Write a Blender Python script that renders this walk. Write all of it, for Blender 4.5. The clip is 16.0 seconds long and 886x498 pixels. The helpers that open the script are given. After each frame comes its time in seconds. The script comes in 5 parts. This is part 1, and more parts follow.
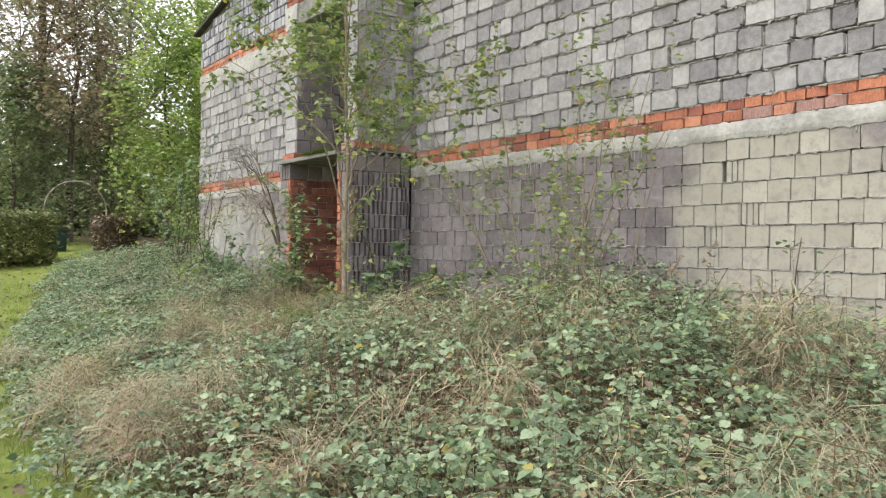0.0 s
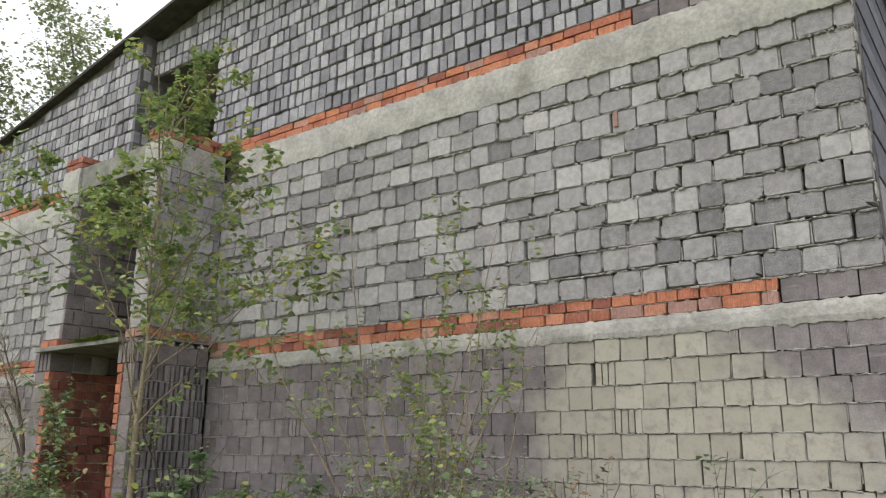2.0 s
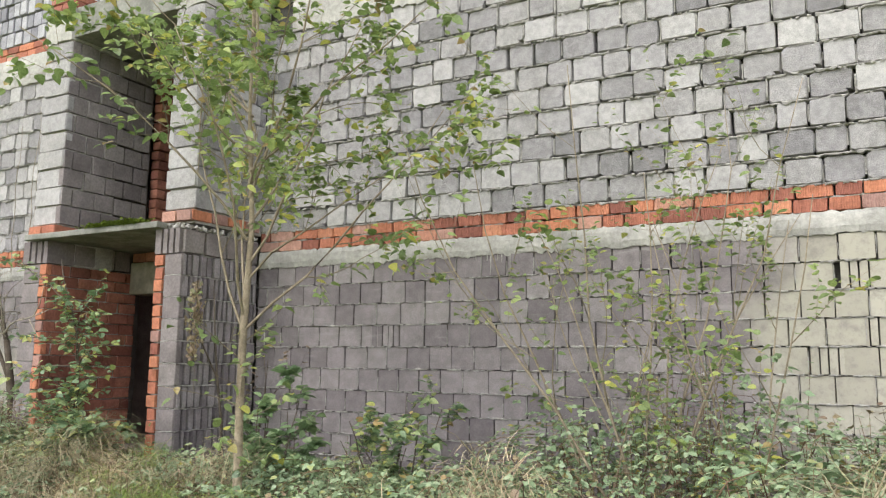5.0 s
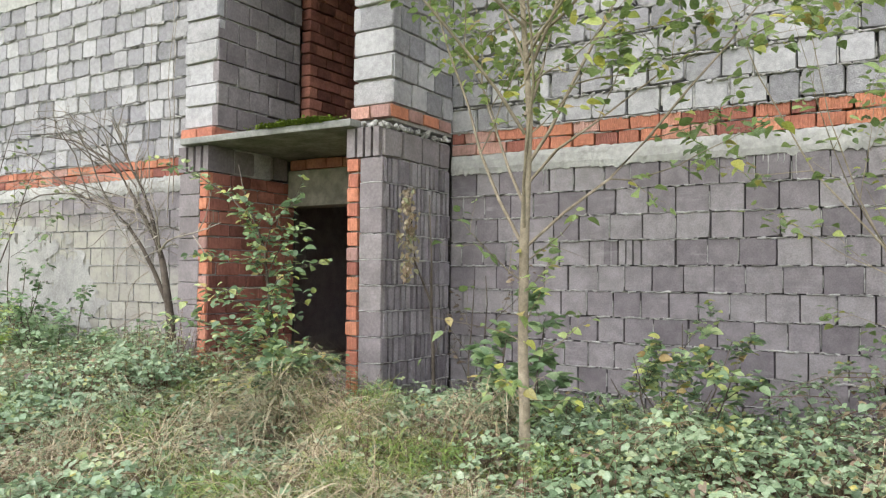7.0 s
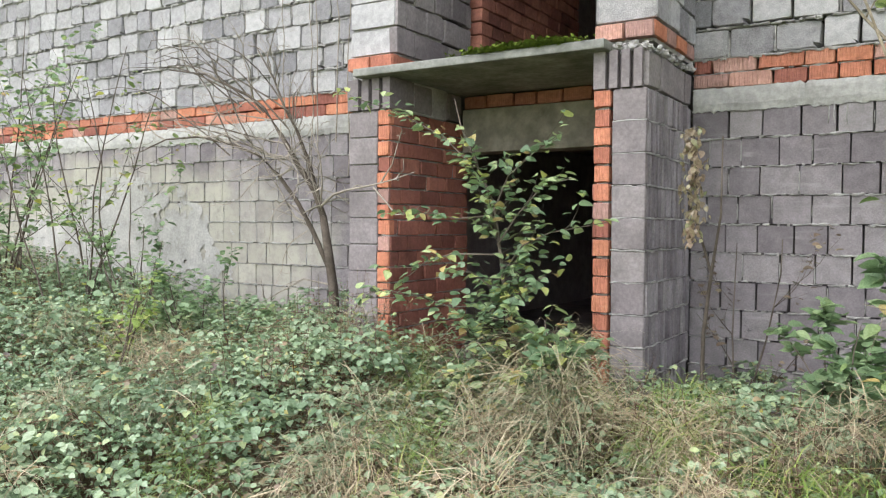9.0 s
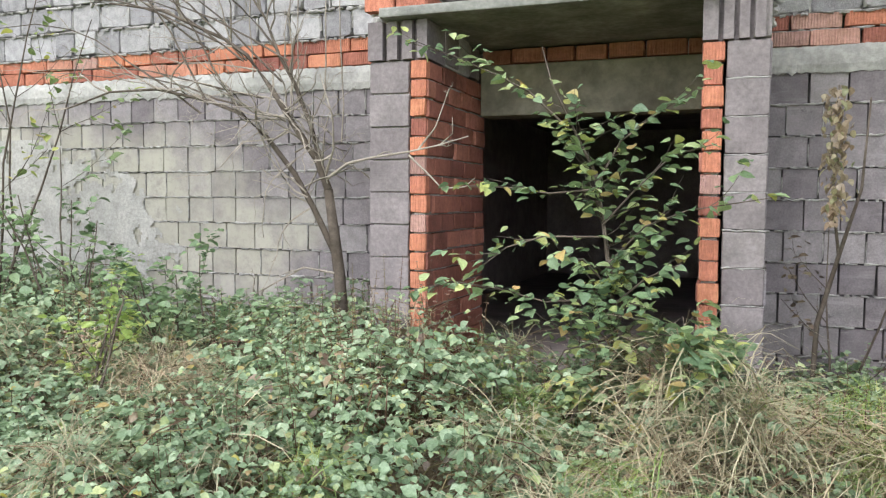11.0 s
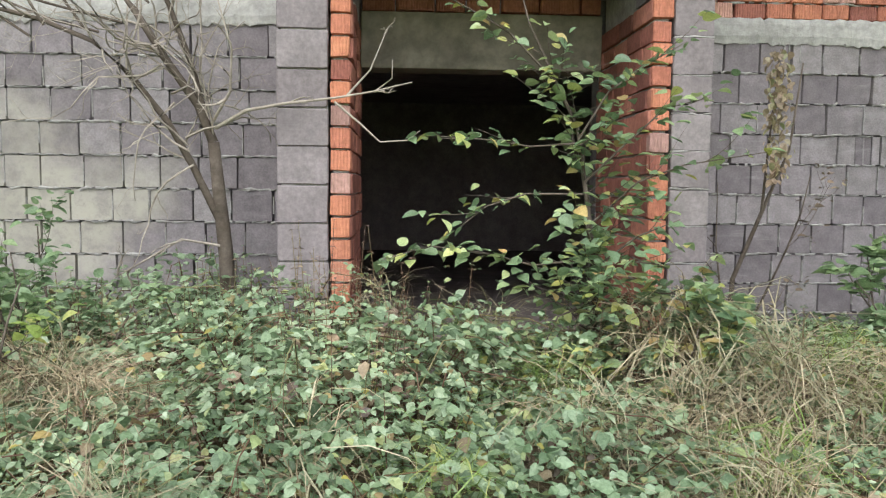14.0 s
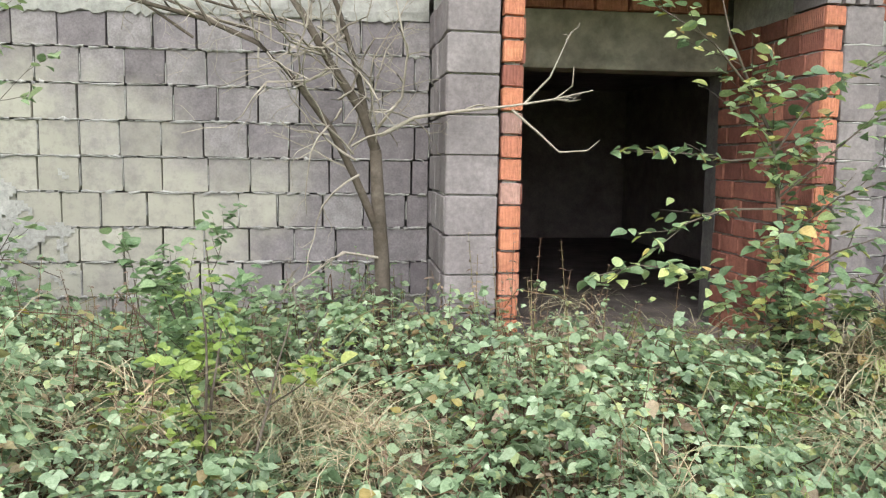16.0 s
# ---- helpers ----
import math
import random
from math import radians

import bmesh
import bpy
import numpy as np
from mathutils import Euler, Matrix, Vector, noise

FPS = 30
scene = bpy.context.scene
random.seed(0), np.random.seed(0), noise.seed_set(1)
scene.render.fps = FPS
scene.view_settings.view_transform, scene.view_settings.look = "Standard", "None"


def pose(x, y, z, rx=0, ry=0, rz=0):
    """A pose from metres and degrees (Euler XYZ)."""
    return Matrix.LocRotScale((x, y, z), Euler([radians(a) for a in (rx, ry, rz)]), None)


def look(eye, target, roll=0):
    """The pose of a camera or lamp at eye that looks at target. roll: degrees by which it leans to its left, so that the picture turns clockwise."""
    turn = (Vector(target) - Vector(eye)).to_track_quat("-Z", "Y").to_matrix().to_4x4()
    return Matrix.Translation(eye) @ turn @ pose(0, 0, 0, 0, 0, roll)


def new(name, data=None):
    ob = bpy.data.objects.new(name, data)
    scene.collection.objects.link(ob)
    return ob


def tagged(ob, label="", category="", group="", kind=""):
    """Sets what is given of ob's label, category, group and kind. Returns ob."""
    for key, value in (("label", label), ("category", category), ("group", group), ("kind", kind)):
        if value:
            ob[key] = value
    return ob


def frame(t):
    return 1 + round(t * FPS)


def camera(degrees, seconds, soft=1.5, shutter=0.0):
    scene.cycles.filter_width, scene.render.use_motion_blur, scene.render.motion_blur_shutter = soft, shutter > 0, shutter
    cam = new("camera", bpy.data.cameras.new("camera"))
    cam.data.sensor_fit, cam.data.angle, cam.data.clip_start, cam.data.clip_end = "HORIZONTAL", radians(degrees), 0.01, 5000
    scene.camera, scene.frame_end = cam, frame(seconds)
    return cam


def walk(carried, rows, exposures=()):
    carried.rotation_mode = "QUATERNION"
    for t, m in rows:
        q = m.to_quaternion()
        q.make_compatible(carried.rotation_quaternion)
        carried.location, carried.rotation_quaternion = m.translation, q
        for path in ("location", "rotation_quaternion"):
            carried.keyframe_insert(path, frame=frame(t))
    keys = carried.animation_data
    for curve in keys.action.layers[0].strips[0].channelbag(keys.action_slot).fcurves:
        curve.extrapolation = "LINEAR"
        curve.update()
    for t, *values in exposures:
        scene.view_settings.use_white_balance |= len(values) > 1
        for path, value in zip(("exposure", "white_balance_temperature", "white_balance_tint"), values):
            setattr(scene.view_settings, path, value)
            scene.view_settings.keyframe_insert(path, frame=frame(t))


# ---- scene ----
cam = camera(58.3, 16.0, soft=1.2)
METRES, EYE, TILT, LEAN, TURN = 13.0, 1.55, 0.0, 0.0, 54.3
ROWS = [
    (0.0, 0.0, 0.0, 0.0, 0.0, -0.01, -0.73),
    (0.5, -0.0162, 0.0257, 0.0054, -3.58, 5.49, -0.86),
    (1.0, -0.0347, 0.0512, 0.0075, -7.59, 10.15, -0.85),
    (1.5, -0.048, 0.0733, 0.0081, -12.35, 12.9, -0.56),
    (2.0, -0.0545, 0.0926, 0.0078, -17.6, 14.28, -0.36),
    (2.5, -0.068, 0.1168, 0.0079, -22.55, 14.59, -0.26),
    (3.0, -0.0852, 0.1462, 0.0078, -26.46, 14.21, -0.3),
    (3.5, -0.1032, 0.1823, 0.0074, -28.41, 12.96, -0.29),
    (4.0, -0.1282, 0.2147, 0.0079, -28.54, 11.58, -0.45),
    (4.5, -0.1512, 0.244, 0.0084, -27.33, 9.85, -0.55),
    (5.0, -0.1756, 0.2762, 0.0081, -25.71, 8.2, -0.6),
    (7.5, -0.2717, 0.4406, 0.0123, -22.67, 0.72, -0.4),
    (8.0, -0.2937, 0.4751, 0.0132, -22.43, -0.43, -0.37),
    (8.5, -0.31, 0.5119, 0.0151, -22.27, -1.2, -0.41),
    (9.0, -0.3306, 0.5451, 0.0172, -22.32, -1.66, -0.43),
    (9.5, -0.3469, 0.5772, 0.0165, -22.96, -1.92, -0.41),
    (12.0, -0.4096, 0.7092, 0.0199, -44.18, -4.29, -0.52),
    (12.5, -0.4213, 0.733, 0.0215, -48.8, -4.46, -0.62),
    (13.0, -0.4366, 0.7526, 0.0217, -52.07, -4.53, -0.67),
    (13.5, -0.4425, 0.7638, 0.0179, -54.65, -4.35, -0.64),
    (14.0, -0.438, 0.7701, 0.0059, -57.6, -4.45, -0.59),
    (14.5, -0.4307, 0.7765, 0.0088, -60.93, -4.81, -0.47),
    (15.0, -0.4372, 0.7945, 0.0144, -63.34, -5.24, -0.56),
    (15.5, -0.4524, 0.8203, 0.0187, -63.91, -5.82, -0.65),
    (16.0, -0.4725, 0.852, 0.0195, -61.4, -6.37, -0.82),
]
EXPOSURES = [(0.0, 1.1, 6500, 11), (0.5, 1.05, 6500, 11), (1.0, 0.74, 6500, 10), (2.0, 0.58, 6450, 11), (3.5, 0.35, 6550, 12), (4.2, 0.91, 6550, 11), (5.0, 1.33, 6450, 10)]
EXPOSURES += [(7.5, 1.5, 6150, 11), (9.5, 1.52, 6100, 10), (12.0, 1.5, 6080, 11), (14.0, 1.4, 6150, 9), (16.0, 1.6, 6250, 7)]
walk(cam, [(t, pose(0, 0, EYE, TILT, LEAN, TURN) @ pose(METRES * x, METRES * y, METRES * z, 90 + pitch, roll, yaw)) for t, x, y, z, yaw, pitch, roll in ROWS], EXPOSURES)

# ---- light ----
world = bpy.data.worlds.new("world")
scene.world = world
world.use_nodes = True
wn = world.node_tree
sky = wn.nodes.new("ShaderNodeTexSky")
sky.sky_type, sky.sun_disc = "NISHITA", False
SUN_EL, SUN_AZ = 50.0, 200.0
sky.sun_elevation, sky.sun_rotation = radians(SUN_EL), radians(SUN_AZ)
sky.air_density, sky.dust_density, sky.ozone_density = 1.0, 3.0, 1.0
wn.nodes["Background"].inputs[1].default_value = 0.12
cloud = wn.nodes.new("ShaderNodeMix")           # a closed layer of pale cloud before the sky
cloud.data_type = "RGBA"
cloud.inputs[0].default_value = 0.72
cloud.inputs[7].default_value = (9.3, 9.1, 9.2, 1)
wn.links.new(sky.outputs[0], cloud.inputs[6])
wn.links.new(cloud.outputs[2], wn.nodes["Background"].inputs[0])
sun_data = bpy.data.lights.new("sun", "SUN")
sun_data.energy, sun_data.angle, sun_data.color = 0.8, radians(30), (1.0, 0.97, 0.92)
sun = new("sun", sun_data)
az, el = radians(SUN_AZ), radians(SUN_EL)
sun.matrix_world = look((math.sin(az) * math.cos(el) * 50, math.cos(az) * math.cos(el) * 50, math.sin(el) * 50), (0, 0, 0))

# ---- materials ----
def ramp_node(nt, stops):
    r = nt.nodes.new("ShaderNodeValToRGB")
    els = r.color_ramp.elements
    while len(els) < len(stops):
        els.new(0.5)
    for e, (p, c) in zip(els, stops):
        e.position, e.color = p, (*c, 1)
    return r


def noise_node(nt, scale, detail=4.0, rough=0.6):
    g = nt.nodes.new("ShaderNodeNewGeometry")
    n = nt.nodes.new("ShaderNodeTexNoise")
    n.inputs["Scale"].default_value, n.inputs["Detail"].default_value, n.inputs["Roughness"].default_value = scale, detail, rough
    nt.links.new(g.outputs["Position"], n.inputs["Vector"])
    return n


def mixc(nt, fac, a, b, mode="MIX"):
    m = nt.nodes.new("ShaderNodeMix")
    m.data_type, m.blend_type = "RGBA", mode
    for s, v in ((m.inputs[0], fac), (m.inputs[6], a), (m.inputs[7], b)):
        if isinstance(v, (int, float)):
            s.default_value = v
        elif isinstance(v, tuple):
            s.default_value = (*v, 1)
        else:
            nt.links.new(v, s)
    return m.outputs[2]


def maths(nt, op, a, b=0.0, clamp=False):
    m = nt.nodes.new("ShaderNodeMath")
    m.operation, m.use_clamp = op, clamp
    for s, v in ((m.inputs[0], a), (m.inputs[1], b)):
        if isinstance(v, (int, float)):
            s.default_value = v
        else:
            nt.links.new(v, s)
    return m.outputs[0]


def smooth(nt, v, lo, hi):
    m = nt.nodes.new("ShaderNodeMapRange")
    m.interpolation_type = "SMOOTHSTEP"
    nt.links.new(v, m.inputs[0])
    m.inputs[1].default_value, m.inputs[2].default_value = lo, hi
    return m.outputs[0]


def surface(name, stops, source="object", rough=0.9, grain=55.0, stain=2.2, stain_amount=0.35, bump=0.25, bump_scale=120.0, spec=0.2, ribs=0.0, speckle=0.3):
    """A rough mineral or wood surface: a colour per piece, grain, stains and relief. Returns the material and its colour socket."""
    m = bpy.data.materials.new(name)
    m.use_nodes = True
    nt = m.node_tree
    b = nt.nodes["Principled BSDF"]
    r = ramp_node(nt, stops)
    if source == "object":
        nt.links.new(nt.nodes.new("ShaderNodeObjectInfo").outputs["Random"], r.inputs[0])
    elif source == "island":
        nt.links.new(nt.nodes.new("ShaderNodeNewGeometry").outputs["Random Per Island"], r.inputs[0])
    else:
        nt.links.new(noise_node(nt, float(source), 5).outputs[0], r.inputs[0])
    g = noise_node(nt, grain, 5, 0.7)
    col = mixc(nt, speckle, r.outputs[0], mixc(nt, smooth(nt, g.outputs[0], 0.3, 0.72), (0.25, 0.25, 0.25), (0.85, 0.85, 0.85)), "OVERLAY")
    cloudy = noise_node(nt, grain * 0.13, 4, 0.6)
    col = mixc(nt, 0.22, col, mixc(nt, smooth(nt, cloudy.outputs[0], 0.3, 0.7), (0.2, 0.2, 0.2), (0.85, 0.85, 0.85)), "OVERLAY")
    st = noise_node(nt, stain, 6, 0.65)
    col = mixc(nt, maths(nt, "MULTIPLY", smooth(nt, st.outputs[0], 0.48, 0.75), stain_amount), col, mixc(nt, 1.0, col, (0.35, 0.34, 0.32), "MULTIPLY"))
    nt.links.new(col, b.inputs["Base Color"])
    b.inputs["Roughness"].default_value = rough
    b.inputs["Specular IOR Level"].default_value = spec
    bp = nt.nodes.new("ShaderNodeBump")
    bp.inputs["Strength"].default_value, bp.inputs["Distance"].default_value = bump, 0.02
    height = maths(nt, "ADD", noise_node(nt, bump_scale, 6, 0.75).outputs[0], maths(nt, "MULTIPLY", noise_node(nt, bump_scale * 2.7, 3, 0.7).outputs[0], 0.6))
    if ribs:
        sep = nt.nodes.new("ShaderNodeSeparateXYZ")
        nt.links.new(nt.nodes.new("ShaderNodeNewGeometry").outputs["Position"], sep.inputs[0])
        along = maths(nt, "MULTIPLY", maths(nt, "ADD", sep.outputs[0], sep.outputs[1]), 6.2832 / ribs)
        comb = maths(nt, "MULTIPLY", maths(nt, "SINE", along), 0.28)
        height = maths(nt, "ADD", height, comb)
    nt.links.new(height, bp.inputs["Height"])
    nt.links.new(bp.outputs[0], b.inputs["Normal"])
    return m, nt, b, col


def leaf_material(name, stops, rough=0.44, through_light=0.32, spec=0.58):
    m = bpy.data.materials.new(name)
    m.use_nodes = True
    nt = m.node_tree
    b = nt.nodes["Principled BSDF"]
    r = ramp_node(nt, stops)
    nt.links.new(nt.nodes.new("ShaderNodeNewGeometry").outputs["Random Per Island"], r.inputs[0])
    n = noise_node(nt, 1.7, 4)
    col = mixc(nt, smooth(nt, n.outputs[0], 0.35, 0.7), mixc(nt, 1.0, r.outputs[0], (0.58, 0.66, 0.62), "MULTIPLY"), r.outputs[0])
    vein = noise_node(nt, 90.0, 3, 0.7)
    col = mixc(nt, smooth(nt, vein.outputs[0], 0.32, 0.68), mixc(nt, 1.0, col, (0.72, 0.74, 0.70), "MULTIPLY"), mixc(nt, 0.05, col, (0.75, 0.78, 0.6)))
    bp = nt.nodes.new("ShaderNodeBump")
    bp.inputs["Strength"].default_value, bp.inputs["Distance"].default_value = 0.35, 0.004
    nt.links.new(vein.outputs[0], bp.inputs["Height"])
    nt.links.new(bp.outputs[0], b.inputs["Normal"])
    nt.links.new(col, b.inputs["Base Color"])
    b.inputs["Roughness"].default_value = rough
    b.inputs["Specular IOR Level"].default_value = spec
    t = nt.nodes.new("ShaderNodeBsdfTranslucent")
    nt.links.new(col, t.inputs[0])
    mx = nt.nodes.new("ShaderNodeMixShader")
    mx.inputs[0].default_value = through_light
    nt.links.new(b.outputs[0], mx.inputs[1])
    nt.links.new(t.outputs[0], mx.inputs[2])
    nt.links.new(mx.outputs[0], nt.nodes["Material Output"].inputs[0])
    return m


BLOCK_UP = surface("upper_block", [(0.0, (0.26, 0.253, 0.26)), (0.16, (0.315, 0.305, 0.312)), (0.6, (0.38, 0.369, 0.371)), (0.85, (0.41, 0.398, 0.397)), (1.0, (0.44, 0.43, 0.421))], grain=150, bump=0.85, bump_scale=75, speckle=0.42)[0]
BLOCK_UP_L = surface("upper_block_smooth", [(0.0, (0.33, 0.322, 0.326)), (0.5, (0.39, 0.38, 0.38)), (1.0, (0.435, 0.426, 0.418))], grain=150, bump=0.45)[0]
BLOCK_DARK = surface("gable_block", [(0.0, (0.20, 0.198, 0.22)), (0.5, (0.30, 0.298, 0.325)), (1.0, (0.41, 0.408, 0.43))], bump=0.3)[0]
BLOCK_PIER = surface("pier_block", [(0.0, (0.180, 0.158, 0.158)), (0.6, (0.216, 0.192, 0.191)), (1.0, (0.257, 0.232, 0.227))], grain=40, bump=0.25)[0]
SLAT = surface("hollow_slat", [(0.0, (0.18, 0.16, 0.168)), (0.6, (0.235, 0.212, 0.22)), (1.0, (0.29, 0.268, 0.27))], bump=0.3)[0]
BRICK = surface("clay_brick", [(0.0, (0.25, 0.10, 0.08)), (0.2, (0.42, 0.165, 0.11)), (0.7, (0.57, 0.235, 0.135)), (0.88, (0.50, 0.30, 0.245)), (1.0, (0.33, 0.20, 0.175))], grain=35, stain=4.0, bump=0.6, bump_scale=60, ribs=0.017)[0]
# Clay brick darkened: stains, plus the shade of reveals and slab put into colour.
BRICK_IN = surface("stained_shaded_brick", [(0.0, (0.19, 0.08, 0.062)), (0.5, (0.31, 0.125, 0.092)), (1.0, (0.42, 0.185, 0.13))], grain=35, stain=3.0, stain_amount=0.55, bump=0.45, bump_scale=60, ribs=0.017)[0]
# Core mortar with the joints' recess shade put into its dark colour.
JOINT = surface("shaded_joint_mortar", [(0.3, (0.10, 0.095, 0.092)), (0.7, (0.17, 0.162, 0.155))], source="9", bump=0.6, bump_scale=45)[0]
MORTAR = surface("mortar", [(0.3, (0.30, 0.29, 0.275)), (0.7, (0.47, 0.455, 0.43))], source="9", grain=45, bump=0.7, bump_scale=45)[0]
SMEAR = surface("cement_smear", [(0.3, (0.33, 0.322, 0.295)), (0.7, (0.43, 0.42, 0.388))], source="2.2", grain=40, stain=3, bump=0.5, bump_scale=40)[0]
CONCRETE = surface("cast_concrete", [(0.3, (0.33, 0.325, 0.30)), (0.7, (0.45, 0.44, 0.41))], source="3", grain=25, bump=0.45, bump_scale=55)[0]
SLABC = surface("slab_concrete", [(0.3, (0.16, 0.16, 0.145)), (0.7, (0.30, 0.30, 0.27))], source="4", grain=25, stain=6, bump=0.4)[0]
BEAMC = surface("beam_concrete", [(0.3, (0.17, 0.155, 0.12)), (0.7, (0.30, 0.28, 0.22))], source="2.5", grain=12, stain=3.5, stain_amount=0.6, bump=0.2)[0]
ROOM = surface("room_plaster", [(0.3, (0.32, 0.275, 0.26)), (0.7, (0.40, 0.355, 0.34))], source="2", bump=0.3)[0]
ROOMFLOOR = surface("room_floor", [(0.3, (0.13, 0.11, 0.105)), (0.7, (0.23, 0.20, 0.19))], source="3", bump=0.3)[0]
ROOFM = surface("roof_sheet", [(0.3, (0.05, 0.045, 0.045)), (0.7, (0.09, 0.08, 0.075))], source="5", bump=0.3)[0]
EAVE = surface("eave_board", [(0.0, (0.05, 0.05, 0.055)), (1.0, (0.09, 0.09, 0.10))], bump=0.2)[0]
# Bluish lift of the dark boards is lens haze put into their colour.
CLAD = surface("hazed_cladding", [(0.0, (0.11, 0.115, 0.135)), (1.0, (0.19, 0.195, 0.22))], bump=0.3)[0]
BARK = surface("bark", [(0.3, (0.20, 0.165, 0.115)), (0.7, (0.34, 0.29, 0.21))], source="14", grain=60, bump=0.5, bump_scale=70)[0]
BARK_DARK = surface("dark_bark", [(0.3, (0.075, 0.06, 0.045)), (0.7, (0.15, 0.125, 0.10))], source="9", grain=50, bump=0.5, bump_scale=60)[0]
TWIG = surface("pale_twig", [(0.3, (0.22, 0.19, 0.15)), (0.7, (0.40, 0.36, 0.30))], source="11", bump=0.2)[0]
STEM = surface("bramble_stem", [(0.0, (0.10, 0.055, 0.04)), (0.6, (0.16, 0.11, 0.06)), (1.0, (0.20, 0.19, 0.09))], source="island", bump=0.1)[0]
MOSS = surface("moss", [(0.3, (0.07, 0.11, 0.015)), (0.7, (0.20, 0.26, 0.03))], source="40", bump=0.8, bump_scale=150)[0]
PLASTIC = surface("dark_plastic", [(0.3, (0.015, 0.03, 0.025)), (0.7, (0.03, 0.05, 0.04))], source="5", rough=0.5, bump=0.05)[0]

# Stops raised beyond the leaf's own green: part of the sky's sheen is painted in.
BRAMBLE = leaf_material("bramble_leaf", [(0.0, (0.13, 0.195, 0.10)), (0.25, (0.26, 0.36, 0.19)), (0.55, (0.385, 0.495, 0.29)), (0.85, (0.52, 0.61, 0.41)), (0.95, (0.54, 0.59, 0.24)), (0.985, (0.38, 0.24, 0.12)), (1.0, (0.64, 0.53, 0.10))], through_light=0.34)
HERB = leaf_material("herb_leaf", [(0.0, (0.16, 0.25, 0.115)), (0.5, (0.30, 0.43, 0.21)), (1.0, (0.47, 0.58, 0.30))], through_light=0.36)
DRYLEAF = leaf_material("withered_leaf", [(0.0, (0.131, 0.078, 0.059)), (0.5, (0.261, 0.170, 0.111)), (1.0, (0.430, 0.313, 0.183))], through_light=0.15)
REDLEAF = leaf_material("shrivelled_leaf", [(0.0, (0.11, 0.055, 0.042)), (0.5, (0.22, 0.115, 0.08)), (1.0, (0.36, 0.23, 0.15))], through_light=0.15)
DRYGRASS = leaf_material("dry_blade", [(0.0, (0.30, 0.21, 0.13)), (0.5, (0.57, 0.44, 0.29)), (0.9, (0.72, 0.60, 0.43)), (1.0, (0.42, 0.39, 0.18))], through_light=0.2, spec=0.25)
GREENGRASS = leaf_material("green_blade", [(0.0, (0.131, 0.217, 0.036)), (0.6, (0.290, 0.420, 0.072)), (1.0, (0.551, 0.522, 0.174))])
SAPLEAF = leaf_material("sapling_leaf", [(0.0, (0.19, 0.265, 0.085)), (0.45, (0.33, 0.43, 0.15)), (0.8, (0.48, 0.57, 0.20)), (0.93, (0.68, 0.64, 0.12)), (1.0, (0.536, 0.36, 0.16))], through_light=0.42)
# Palest greens include sky reflection, put into the colour of the leaves.
DOORLEAF = leaf_material("doorway_leaf", [(0.0, (0.151, 0.235, 0.12)), (0.5, (0.302, 0.424, 0.215)), (0.8, (0.606, 0.680, 0.313)), (0.92, (0.680, 0.680, 0.187)), (1.0, (0.680, 0.427, 0.187))])
BUSHLEAF = leaf_material("bright_leaf", [(0.0, (0.22, 0.32, 0.07)), (0.5, (0.42, 0.55, 0.13)), (0.85, (0.58, 0.68, 0.20)), (1.0, (0.68, 0.66, 0.24))], through_light=0.5)
# Pale, greyed stops: the haze of distance is mixed into these leaf colours.
WOODLEAF = leaf_material("wood_leaf", [(0.0, (0.20, 0.25, 0.13)), (0.6, (0.38, 0.43, 0.22)), (1.0, (0.58, 0.60, 0.32))], through_light=0.5)
AUTUMN = leaf_material("autumn_leaf", [(0.0, (0.32, 0.22, 0.15)), (0.5, (0.52, 0.37, 0.26)), (0.8, (0.60, 0.48, 0.30)), (1.0, (0.36, 0.38, 0.18))], through_light=0.45)
HEDGEL = leaf_material("hedge_leaf", [(0.0, (0.13, 0.17, 0.05)), (0.6, (0.31, 0.34, 0.12)), (1.0, (0.52, 0.44, 0.18))])


